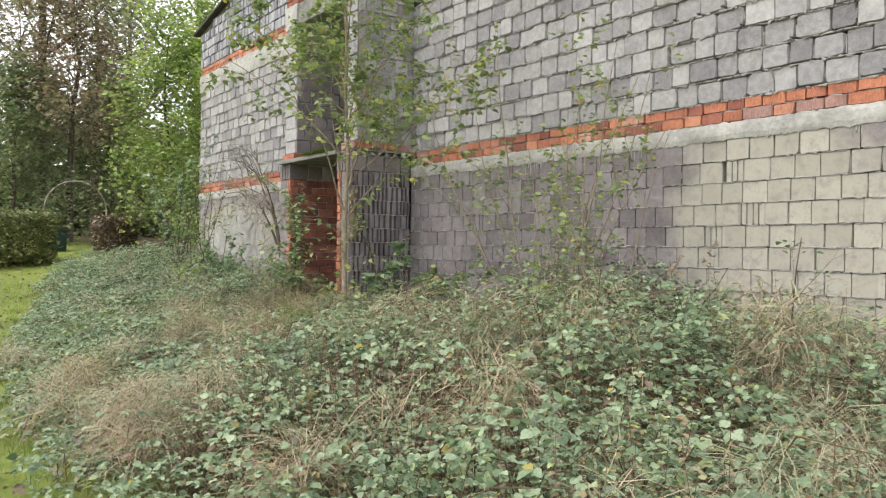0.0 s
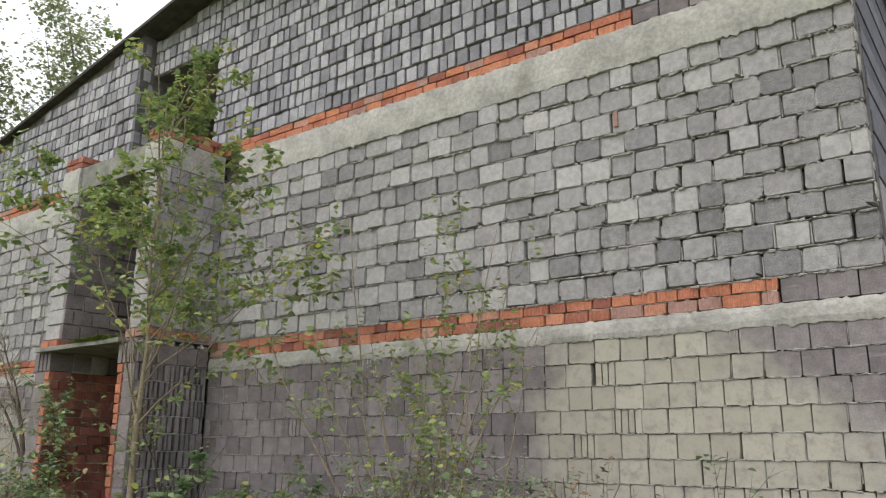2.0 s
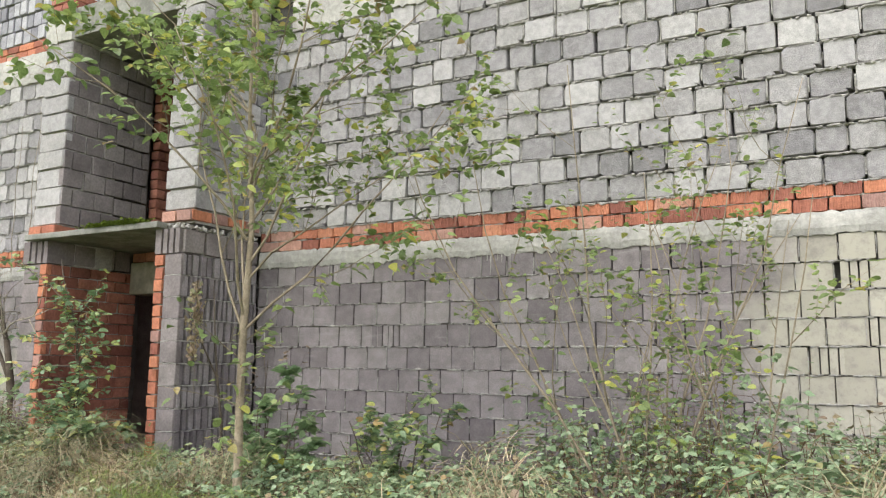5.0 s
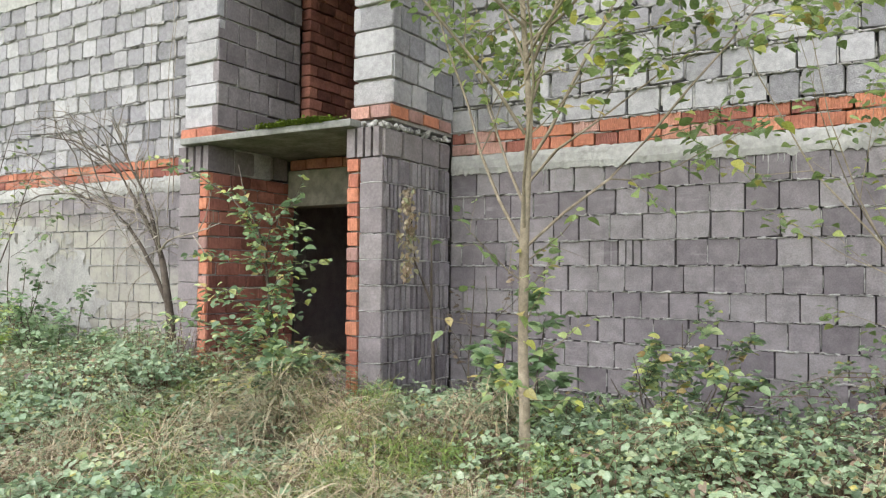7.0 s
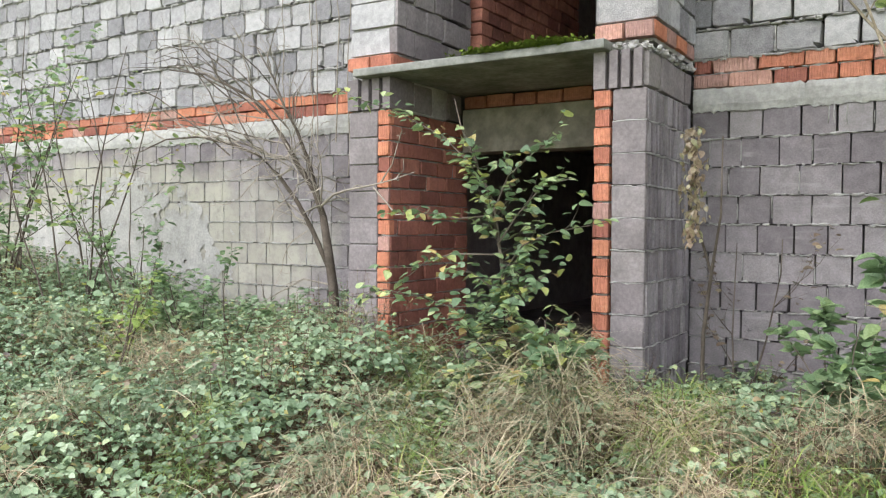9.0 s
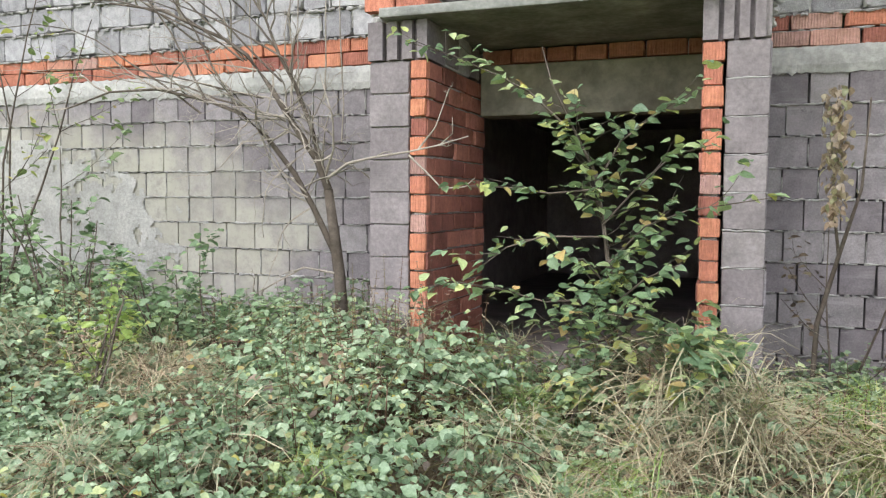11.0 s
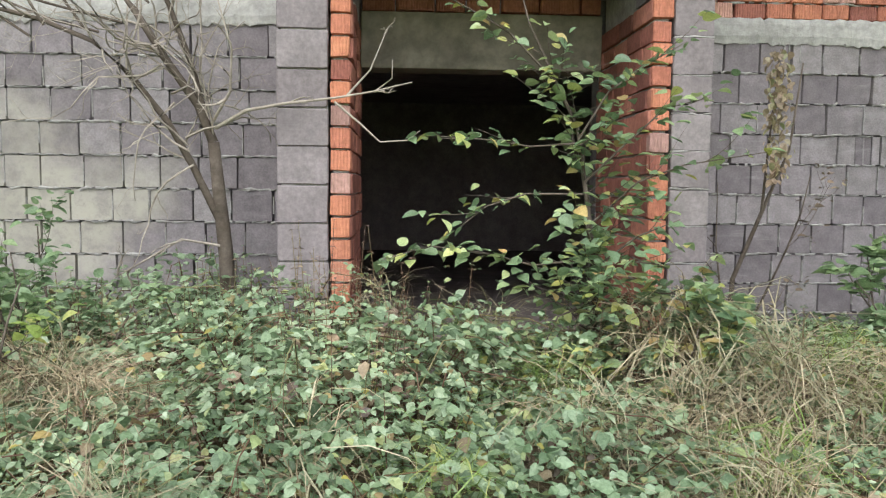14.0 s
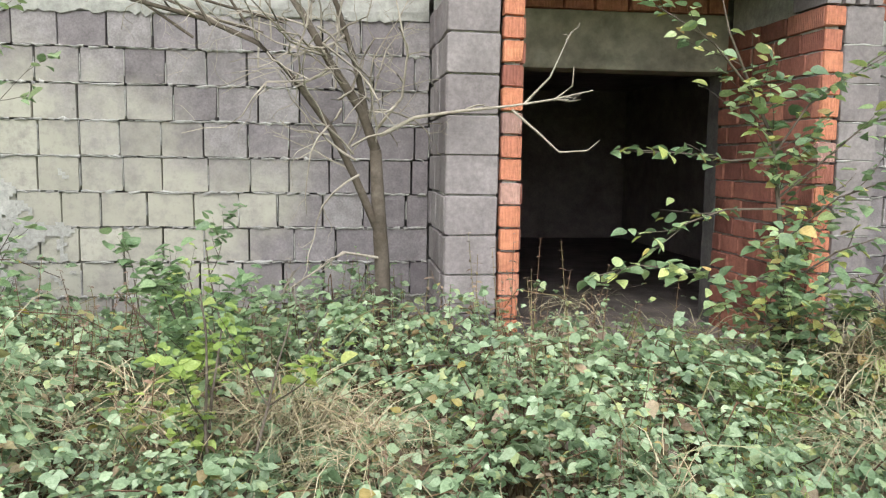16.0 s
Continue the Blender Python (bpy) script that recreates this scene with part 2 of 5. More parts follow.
def weathered_block():
    """Lower blocks: damp dark ones, and a pale field where splashed cement has bleached them, with a ragged edge of its own."""
    m, nt, b, col = surface("lower_block", [(0.0, (0.165, 0.147, 0.152)), (0.5, (0.212, 0.19, 0.195)), (1.0, (0.265, 0.243, 0.243))], grain=90, bump=0.3, bump_scale=100)
    turn = nt.nodes.new("ShaderNodeMapping")
    turn.inputs["Rotation"].default_value, turn.inputs["Scale"].default_value = (0, radians(35), 0), (3.0, 3.0, 26.0)
    streak = noise_node(nt, 1.0, 5, 0.6)
    nt.links.new(nt.nodes.new("ShaderNodeNewGeometry").outputs["Position"], turn.inputs["Vector"])
    nt.links.new(turn.outputs[0], streak.inputs["Vector"])
    where = noise_node(nt, 2.3, 4, 0.6)
    scuff = maths(nt, "MULTIPLY", smooth(nt, streak.outputs[0], 0.52, 0.72), smooth(nt, where.outputs[0], 0.47, 0.66))
    col = mixc(nt, maths(nt, "MULTIPLY", scuff, 0.55), col, (0.36, 0.345, 0.335))
    g = nt.nodes.new("ShaderNodeNewGeometry")
    sep = nt.nodes.new("ShaderNodeSeparateXYZ")
    nt.links.new(g.outputs["Position"], sep.inputs[0])
    n1 = noise_node(nt, 1.6, 6, 0.65)
    wob = maths(nt, "MULTIPLY", maths(nt, "SUBTRACT", n1.outputs[0], 0.5), 1.1)
    # two splashed fields: one on the long wall, one by the far corner
    total = None
    for cx, cz, rx, rz, shear in ((-3.55, 1.25, 1.5, 1.5, 0.45), (-16.1, 1.35, 2.9, 1.1, 0.0)):
        dx = maths(nt, "DIVIDE", maths(nt, "SUBTRACT", sep.outputs[0], cx), rx)
        zs = maths(nt, "ADD", sep.outputs[2], maths(nt, "MULTIPLY", maths(nt, "SUBTRACT", sep.outputs[0], cx), shear))
        dz = maths(nt, "DIVIDE", maths(nt, "SUBTRACT", zs, cz), rz)
        d = maths(nt, "SQRT", maths(nt, "ADD", maths(nt, "MULTIPLY", dx, dx), maths(nt, "MULTIPLY", dz, dz)))
        f = smooth(nt, maths(nt, "ADD", d, wob), 1.22, 0.80)
        total = f if total is None else maths(nt, "MAXIMUM", total, f)
    pale = ramp_node(nt, [(0.0, (0.36, 0.342, 0.285)), (0.6, (0.40, 0.382, 0.318)), (1.0, (0.44, 0.422, 0.355))])
    nt.links.new(nt.nodes.new("ShaderNodeObjectInfo").outputs["Random"], pale.inputs[0])
    fine = noise_node(nt, 9.0, 6, 0.7)
    pale2 = mixc(nt, smooth(nt, fine.outputs[0], 0.45, 0.75), pale.outputs[0], (0.27, 0.255, 0.225))
    worn = noise_node(nt, 28.0, 6, 0.75)
    pale2 = mixc(nt, maths(nt, "MULTIPLY", smooth(nt, worn.outputs[0], 0.5, 0.7), 0.5), pale2, (0.25, 0.237, 0.22))
    spots = maths(nt, "MULTIPLY", smooth(nt, noise_node(nt, 3.1, 7, 0.72).outputs[0], 0.66, 0.72), 0.75)
    nt.links.new(mixc(nt, spots, mixc(nt, total, col, pale2), (0.06, 0.058, 0.055)), b.inputs["Base Color"])
    return m


BLOCK_LOW = weathered_block()


def ground_material():
    m, nt, b, col = surface("soil_and_litter", [(0.25, (0.07, 0.05, 0.03)), (0.5, (0.15, 0.115, 0.07)), (0.75, (0.22, 0.18, 0.11))], source="7", grain=30, bump=0.8, bump_scale=40)
    g = nt.nodes.new("ShaderNodeNewGeometry")
    sep = nt.nodes.new("ShaderNodeSeparateXYZ")
    nt.links.new(g.outputs["Position"], sep.inputs[0])
    n = noise_node(nt, 1.2, 6, 0.7)
    edge = maths(nt, "ADD", maths(nt, "ADD", sep.outputs[1], maths(nt, "MULTIPLY", sep.outputs[0], 0.12)), maths(nt, "MULTIPLY", n.outputs[0], 1.4))
    green = ramp_node(nt, [(0.3, (0.13, 0.17, 0.03)), (0.6, (0.22, 0.27, 0.06)), (0.8, (0.33, 0.28, 0.11))])
    nt.links.new(noise_node(nt, 4.0, 6, 0.75).outputs[0], green.inputs[0])
    far = smooth(nt, sep.outputs[0], -15.5, -18.0)
    fac = maths(nt, "MAXIMUM", smooth(nt, edge, 1.9, 1.1), maths(nt, "MULTIPLY", far, smooth(nt, sep.outputs[1], 6.5, 4.5)))
    nt.links.new(mixc(nt, fac, col, green.outputs[0]), b.inputs["Base Color"])
    return m


GROUND = ground_material()

# ---- builders ----
rng = np.random.default_rng(7)


def mesh_of(name, verts, faces, material, smooth_shade=False):
    me = bpy.data.meshes.new(name)
    me.from_pydata([tuple(map(float, v)) for v in verts], [], faces)
    me.materials.append(material)
    if smooth_shade:
        me.polygons.foreach_set("use_smooth", [True] * len(me.polygons))
    me.update()
    return me


def obj(name, me, parent=None, label="", m=None):
    ob = new(name, me)
    if parent is not None:
        ob.parent = parent
    if m is not None:
        ob.matrix_basis = m
    if label:
        ob["label"] = label
    return ob


def part(name, bm, material, parent, label=""):
    me = bpy.data.meshes.new(name)
    bm.to_mesh(me)
    bm.free()
    me.materials.append(material)
    return obj(name, me, parent, label)


def box_data(x0, x1, y0, y1, z0, z1):
    v = [(x, y, z) for z in (z0, z1) for y in (y0, y1) for x in (x0, x1)]
    f = [(0, 2, 3, 1), (4, 5, 7, 6), (0, 1, 5, 4), (1, 3, 7, 5), (3, 2, 6, 7), (2, 0, 4, 6)]
    return v, f


def box_bm(*a, bevel=0.0):
    bm = bmesh.new()
    v, f = box_data(*a)
    vs = [bm.verts.new(p) for p in v]
    for q in f:
        bm.faces.new([vs[i] for i in q])
    if bevel:
        bmesh.ops.bevel(bm, geom=bm.edges[:], offset=bevel, segments=2, affect="EDGES", profile=0.6)
    return bm


def slab_piece(name, a, material, parent, bevel=0.008, label=""):
    return part(name, box_bm(*a, bevel=bevel), material, parent, label)


def prism(name, outline, y0, y1, material, parent):
    """A wall core: an outline in x and z, extruded from y0 to y1."""
    n = len(outline)
    v = [(x, y0, z) for x, z in outline] + [(x, y1, z) for x, z in outline]
    f = [tuple(range(n)), tuple(range(2 * n - 1, n - 1, -1))] + [(i, n + i, n + (i + 1) % n, (i + 1) % n) for i in range(n)]
    me = mesh_of(name, v, f, material)
    bm = bmesh.new()
    bm.from_mesh(me)
    bmesh.ops.recalc_face_normals(bm, faces=bm.faces)
    bm.to_mesh(me)
    bm.free()
    return obj(name, me, parent)


def structure(name, label, category="wall"):
    return tagged(new(name), label, category, kind="structure")


def piece_mesh(name, material, seed, rough=0.03, inset=0.035, corner=2.4, chip=False):
    """One block, 1 x 1 in front and 1 deep: worn front edges, rounded uneven corners."""
    r = random.Random(seed)
    c1, c2 = 0.5 - inset * corner, 0.5 - inset * corner * 0.31
    ring = [(-c1, -0.5), (c1, -0.5), (c2, -c2), (0.5, -c1), (0.5, c1), (c2, c2), (c1, 0.5), (-c1, 0.5), (-c2, c2), (-0.5, c1), (-0.5, -c1), (-c2, -c2)]
    j = lambda s: r.uniform(-s, s)
    mid = [(x + j(rough * 0.6), z + j(rough * 0.6)) for x, z in ring]
    verts = [(x, 1.0, z) for x, z in mid] + [(x, 0.17 + j(0.05), z) for x, z in mid]
    for i, (x, z) in enumerate(mid):
        k = 1 - 2 * inset * r.uniform(0.5, 1.7)
        if i in (2, 5, 8, 11):
            k -= r.uniform(0, 1.2) * inset
        verts.append((x * k, 0.02 + j(0.010), z * k))
    if chip:
        c = r.choice((2, 5, 8))
        for i, a, b in ((c - 1, 0.93, 0.97), (c, 0.64, 0.68), (c + 1, 0.93, 0.97)):
            x, y, z = verts[24 + i]
            verts[24 + i] = (x * a, y + 0.02, z * a)
            x, y, z = verts[12 + i]
            verts[12 + i] = (x * b, y + 0.10, z * b)
    verts.append((j(0.1), 0.012 + j(0.006), j(0.1)))
    faces = []
    for i in range(12):
        k = (i + 1) % 12
        faces += [(i, k, 12 + k, 12 + i), (12 + i, 12 + k, 24 + k, 24 + i), (24 + i, 24 + k, 36)]
    return mesh_of(name, verts, faces, material)


def variants(name, material, count=8, **kw):
    out = [piece_mesh(name, material, i + 11 * len(name), **kw) for i in range(count)]
    return out * 2 + [piece_mesh(name, material, 900 + i, chip=True, **kw) for i in range(max(1, count // 6))]


def face_matrix(origin, u, n, w, d, h, tilt=0.0):
    """Places a unit piece: its middle at origin, width along u, its front looking along n."""
    u, n = Vector(u).normalized(), Vector(n).normalized()
    up = Vector((0, 0, 1))
    m = Matrix((u, -n, up)).transposed().to_4x4()
    m.translation = Vector(origin)
    return m @ Matrix.Rotation(tilt, 4, "Y") @ Matrix.Diagonal((w, d, h, 1))


def lay(parent, name, meshes, origin, u, n, length, z0, z1, course, width, joint=0.012, depth=0.05, proud=0.007, spread=0.14, seed=1, bond=0.5, limit=None, skip=None, sag=0.003, turn=0.008, bed=None, perps=None):
    """Lays courses of pieces on an upright face that starts at origin and runs length along u. limit(x, z): pieces must end under it."""
    r = random.Random(seed)
    u, n = Vector(u).normalized(), Vector(n).normalized()
    rows = max(1, round((z1 - z0) / course))
    ch = (z1 - z0) / rows
    count = 0
    for k in range(rows):
        s = 0.0
        first = True
        while s < length - 0.01:
            w = width * (1 + r.uniform(-spread, spread))
            if first and k % 2:
                w *= bond
            first = False
            if length - s - w < 0.35 * width:
                w = length - s
            w = min(w, length - s)
            c = s + w / 2
            zc = z0 + (k + 0.5) * ch + r.uniform(-sag, sag)
            p = Vector(origin) + u * c
            ok = (limit is None or limit(p.x, zc + ch / 2)) and (skip is None or not skip(p.x, zc))
            if ok:
                q = p + n * r.uniform(-proud, proud)
                m = face_matrix((q.x, q.y, zc), u, n, max(0.02, w - joint * r.uniform(0.5, 1.7)), depth, ch - (bed or joint) * r.uniform(0.6, 1.5), r.uniform(-turn, turn))
                obj(name, r.choice(meshes), parent, m=m)
                count += 1
                if perps is not None:
                    perps.append((p.x + w / 2, zc, ch))
            s += w
    return count


def ragged_band(name, x0, x1, y_front, y_back, z0, z1, material, parent, seed=1, amp=0.012, step=0.028):
    """A cast beam whose lower lip is uneven where the shuttering leaked."""
    r = random.Random(seed)
    n = int((x1 - x0) / step)
    verts, faces = [], []
    for i in range(n + 1):
        x = x0 + (x1 - x0) * i / n
        lo, hi, f = z0 - abs(r.gauss(0, amp)) - 0.012 * noise.noise((x * 1.7, seed, 0)), z1 + r.gauss(0, amp * 0.4), 0.008 * noise.noise((x * 2.5, seed, 5)) + r.gauss(0, 0.0012)
        verts += [(x, y_back, lo), (x, y_front + f + 0.006, lo), (x, y_front + f - 0.004, lo + (hi - lo) * 0.3), (x, y_front + f * 0.5, lo + (hi - lo) * 0.75), (x, y_front + f + 0.01, hi), (x, y_back, hi)]
        if i:
            a, b = 6 * (i - 1), 6 * i
            faces += [(a + k, b + k, b + k + 1, a + k + 1) for k in range(5)]
    faces += [(0, 1, 2, 3, 4, 5), tuple(6 * n + k for k in (5, 4, 3, 2, 1, 0))]
    return obj(name, mesh_of(name, verts, faces, material), parent)


def beads(parent, x0, x1, y, z0, z1, course, seed, thick=0.012, out=0.0, amp=0.007, gap=0.12, drop=0.0, step=(0.02, 0.06)):
    """Bed mortar squeezed from the joints: a broken, lumpy bead along each course."""
    r = random.Random(seed)
    rows = max(1, round((z1 - z0) / course))
    ch = (z1 - z0) / rows
    for k in range(rows + 1):
        x = x0
        verts, faces = [], []
        run = 0
        while x < x1:
            z = z0 + k * ch - drop + r.gauss(0, 0.003)
            t = max(0.003, thick * r.uniform(0.3, 1.0) + abs(r.gauss(0, amp)))
            f = y + out - abs(r.gauss(0, 0.005))
            verts += [(x, y + 0.06, z - t), (x, f + 0.004, z - t * 0.8), (x, f, z + t * 0.1), (x, f + 0.006, z + t * 0.7), (x, y + 0.06, z + t)]
            if run:
                i = len(verts) - 10
                faces += [(i + q, i + 5 + q, i + 6 + q, i + 1 + q) for q in range(4)]
            run = 0 if r.random() < gap else 1
            x += r.uniform(*step)
        if faces:
            obj("mortar_bed", mesh_of("mortar_bed", verts, faces, MORTAR), parent)


def upright_beads(parent, perps, y, seed, share=0.4, thick=0.006, out=0.0):
    """Mortar left in some of the upright joints, lumpy and broken."""
    r = random.Random(seed)
    verts, faces = [], []
    for x, z, h in perps:
        if r.random() > share:
            continue
        lo, hi = z - h / 2 * r.uniform(0.3, 1), z + h / 2 * r.uniform(0.2, 1)
        n = 5
        for i in range(n + 1):
            zz = lo + (hi - lo) * i / n
            t = thick * r.uniform(0.5, 1.5)
            f = y + out - abs(r.gauss(0, 0.004))
            verts += [(x - t, y + 0.05, zz), (x - t * 0.6, f, zz), (x + t * 0.6, f + r.gauss(0, 0.001), zz), (x + t, y + 0.05, zz)]
            if i:
                k = len(verts) - 8
                faces += [(k + q, k + 1 + q, k + 5 + q, k + 4 + q) for q in range(3)]
    obj("mortar_joint", mesh_of("mortar_joint", verts, faces, MORTAR), parent)["kind"] = "stuff"


class Tubes:
    """Collects tapered stems into one mesh."""

    def __init__(self):
        self.v, self.f = [], []

    def add(self, pts, radii, sides=5):
        base = len(self.v)
        pts = [Vector(p) for p in pts]
        for i, p in enumerate(pts):
            d = (pts[min(i + 1, len(pts) - 1)] - pts[max(i - 1, 0)]).normalized()
            a = d.orthogonal().normalized()
            a = (a - d * a.dot(d)).normalized()
            b = d.cross(a)
            for k in range(sides):
                t = 2 * math.pi * k / sides
                self.v.append(p + (a * math.cos(t) + b * math.sin(t)) * radii[i])
        for i in range(len(pts) - 1):
            for k in range(sides):
                q = (k + 1) % sides
                self.f.append((base + i * sides + k, base + i * sides + q, base + (i + 1) * sides + q, base + (i + 1) * sides + k))
        self.f.append(tuple(base + (len(pts) - 1) * sides + k for k in range(sides)))

    def mesh(self, name, material):
        return mesh_of(name, self.v, self.f, material, True)


def unit(a):
    return a / np.maximum(np.linalg.norm(a, axis=1, keepdims=True), 1e-6)


PLAIN = np.array([(0, 0, 0), (0.30, 0.26, 0.06), (0.30, 0.55, 0.05), (0, 1.0, -0.12), (-0.30, 0.55, 0.05), (-0.30, 0.26, 0.06), (0, 0.42, -0.03)])
PLAIN_TRI = np.array([(0, 1, 6), (1, 2, 6), (2, 3, 6), (3, 4, 6), (4, 5, 6), (5, 0, 6)])
LEAF = np.array([(0, 0, 0), (0.25, 0.11, 0.05), (0.365, 0.36, 0.08), (0.24, 0.70, 0.03), (0, 1.0, -0.15), (-0.24, 0.70, 0.03), (-0.365, 0.36, 0.08), (-0.25, 0.11, 0.05), (0, 0.43, -0.03)])
LEAF_TRI = np.array([(i, (i + 1) % 8, 8) for i in range(8)])
SMALL = np.array([(0, 0, 0), (0.34, 0.45, 0.05), (0, 1.0, -0.08), (-0.34, 0.45, 0.05)])
SMALL_TRI = np.array([(0, 1, 2), (0, 2, 3)])
BLADE = np.array([(-0.5, 0, 0), (0.5, 0, 0), (0.35, 0.5, 0.10), (-0.35, 0.5, 0.10), (0, 1.0, -0.25)])
BLADE_TRI = np.array([(0, 1, 2), (0, 2, 3), (3, 2, 4)])


STRAND = np.array([(-0.5, 0, 0), (0.5, 0, 0), (0.5, 0.38, 0.03), (-0.5, 0.38, 0.03), (0.4, 0.70, -0.10), (-0.4, 0.70, -0.10), (0, 0.88, -0.42)])
STRAND_TRI = np.array([(0, 1, 2), (0, 2, 3), (3, 2, 4), (3, 4, 5), (5, 4, 6)])


def leaves(name, pos, axis, normal, size, material, shape="leaf", width=1.0):
    """One mesh of many leaves, each at pos, growing along axis, its upper side towards normal."""
    tpl, tri = {"leaf": (LEAF, LEAF_TRI), "plain": (PLAIN, PLAIN_TRI), "small": (SMALL, SMALL_TRI), "blade": (BLADE, BLADE_TRI), "strand": (STRAND, STRAND_TRI)}[shape]
    axis = unit(np.asarray(axis, float))
    side = unit(np.cross(axis, normal))
    up = np.cross(side, axis)
    n, k = len(pos), len(tpl)
    size = np.asarray(size, float).reshape(n, 1, 1)
    wid = np.broadcast_to(np.asarray(width, float).reshape(-1, 1, 1), (n, 1, 1))
    v = np.asarray(pos, float)[:, None, :] + size * (tpl[None, :, 0:1] * wid * side[:, None, :] + tpl[None, :, 1:2] * axis[:, None, :] + tpl[None, :, 2:3] * up[:, None, :])
    f = (tri[None] + (np.arange(n) * k)[:, None, None]).reshape(-1, 3)
    me = bpy.data.meshes.new(name)
    me.vertices.add(n * k)
    me.vertices.foreach_set("co", v.astype(np.float32).ravel())
    me.loops.add(f.size)
    me.loops.foreach_set("vertex_index", f.astype(np.int32).ravel())
    me.polygons.add(len(f))
    me.polygons.foreach_set("loop_start", (np.arange(len(f)) * 3).astype(np.int32))
    me.polygons.foreach_set("loop_total", np.full(len(f), 3, np.int32))
    me.materials.append(material)
    me.update(calc_edges=True)
    return me


def fan(n, g, droop=0.2):
    """Random leaf axes, mostly level, and normals, mostly up."""
    a = g.uniform(0, 2 * np.pi, n)
    axis = np.stack([np.cos(a), np.sin(a), g.normal(-droop, 0.35, n)], 1)
    normal = np.stack([g.normal(0, 0.45, n), g.normal(-0.15, 0.45, n), np.ones(n)], 1)
    return axis, normal


def ground_z(x, y):
    s = min(max((y - 0.8) / 4.2, 0), 1)
    s = s * s * (3 - 2 * s)
    far = max(0.0, -14.0 - x)
    return 0.02 * -x + 0.30 * s + 0.06 * min(far, 14) + 0.012 * max(0, min(far - 14, 60))


# ---- ground ----
def build_ground():
    xs = np.concatenate([np.linspace(-400, -40, 19)[:-1], np.linspace(-40, -20, 21)[:-1], np.linspace(-20, 4, 97)[:-1], np.linspace(4, 400, 22)])
    ys = np.concatenate([np.linspace(-400, -12, 17)[:-1], np.linspace(-12, 8, 81)[:-1], np.linspace(8, 400, 26)])
    verts = []
    for y in ys:
        for x in xs:
            near = -22 < x < 5 and -13 < y < 9
            verts.append((x, y, ground_z(x, y) + (noise.noise((x * 1.3, y * 1.3, 3)) * 0.05 if near else 0)))
    w = len(xs)
    faces = [(j * w + i, j * w + i + 1, (j + 1) * w + i + 1, (j + 1) * w + i) for j in range(len(ys) - 1) for i in range(w - 1)]
    g = obj("ground", mesh_of("ground", verts, faces, GROUND, True))
    tagged(g, "rough grassy earth with leaf litter rising to the wall", "ground", kind="structure")


build_ground()

# ---- the building ----
YR, YL = 6.43, 6.16            # faces of the long wall and of the wall past the porch
XR, XL = -2.16, -18.3          # the two outer corners
JL, JR = -11.69, -10.12        # clear opening between the brick linings
PL0, PL1, PR0, PR1 = -12.08, -11.81, -10.00, -9.78
YF = 5.40                      # front of the porch piers
BACK = 15.0


def roof_z(x):
    return 8.12 - 0.2 * abs(x + 10.2)


low_r = structure("wall_east_lower", "damp grey concrete block wall with a pale cement-splashed field")
up_r = structure("wall_east_upper", "rough grey concrete block wall with thick mortar joints")
gab_r = structure("wall_east_gable", "dark hollow blocks laid on end under the roof")
low_l = structure("wall_west_lower", "grey concrete block wall partly smeared with pale cement")
up_l = structure("wall_west_upper", "grey concrete block wall above a red brick course")
gab_l = structure("wall_west_gable", "dark hollow blocks stepped under the sloping roof edge")

# wall cores: their dark mortar tone stands in for shade deep in the joints
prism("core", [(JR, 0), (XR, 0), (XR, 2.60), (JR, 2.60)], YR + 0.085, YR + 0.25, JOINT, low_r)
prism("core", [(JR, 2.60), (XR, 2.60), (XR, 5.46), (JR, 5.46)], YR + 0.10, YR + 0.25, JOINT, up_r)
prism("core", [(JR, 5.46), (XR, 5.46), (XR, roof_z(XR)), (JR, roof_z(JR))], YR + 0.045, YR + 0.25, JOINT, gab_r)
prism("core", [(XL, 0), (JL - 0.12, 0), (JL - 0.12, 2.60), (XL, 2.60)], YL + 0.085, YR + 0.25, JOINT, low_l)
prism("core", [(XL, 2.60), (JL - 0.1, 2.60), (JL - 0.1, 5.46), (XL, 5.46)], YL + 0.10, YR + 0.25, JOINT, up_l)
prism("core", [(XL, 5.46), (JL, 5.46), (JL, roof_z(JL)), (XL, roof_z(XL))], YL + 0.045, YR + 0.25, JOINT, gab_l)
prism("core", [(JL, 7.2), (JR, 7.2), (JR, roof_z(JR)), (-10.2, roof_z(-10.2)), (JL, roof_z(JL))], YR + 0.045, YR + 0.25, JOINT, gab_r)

LOW = variants("block", BLOCK_LOW, 10, rough=0.014, inset=0.012)
UPM = variants("block", BLOCK_UP, 12, rough=0.034, inset=0.024, corner=4.4)
UPS = variants("block", BLOCK_UP_L, 5, rough=0.025, inset=0.016, corner=3.6)
UP = UPM + UPS
DARK = variants("hollow_block", BLOCK_DARK, 6, rough=0.03, inset=0.03)
PIER = variants("block", BLOCK_PIER, 5, rough=0.02, inset=0.02)
SLATS_LOW = variants("rib", BLOCK_LOW, 4, rough=0.02, inset=0.02)
SLATS = variants("slat", SLAT, 5, rough=0.03, inset=0.03)
BRK = variants("brick", BRICK, 8, rough=0.04, inset=0.025)
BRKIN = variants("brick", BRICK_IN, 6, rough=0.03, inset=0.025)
FRONT, XA = (0, -1, 0), (1, 0, 0)

# long wall; a few of its blocks were turned so that their hollow ribs show
SLOTS = ((-4.28, 2.3), (-4.18, 1.9), (-4.5, 1.7), (-8.2, 1.9), (-2.9, 1.3))


def slotted(x, z):
    return any(abs(x - sx) < 0.13 and abs(z - sz) < 0.1 for sx, sz in SLOTS)


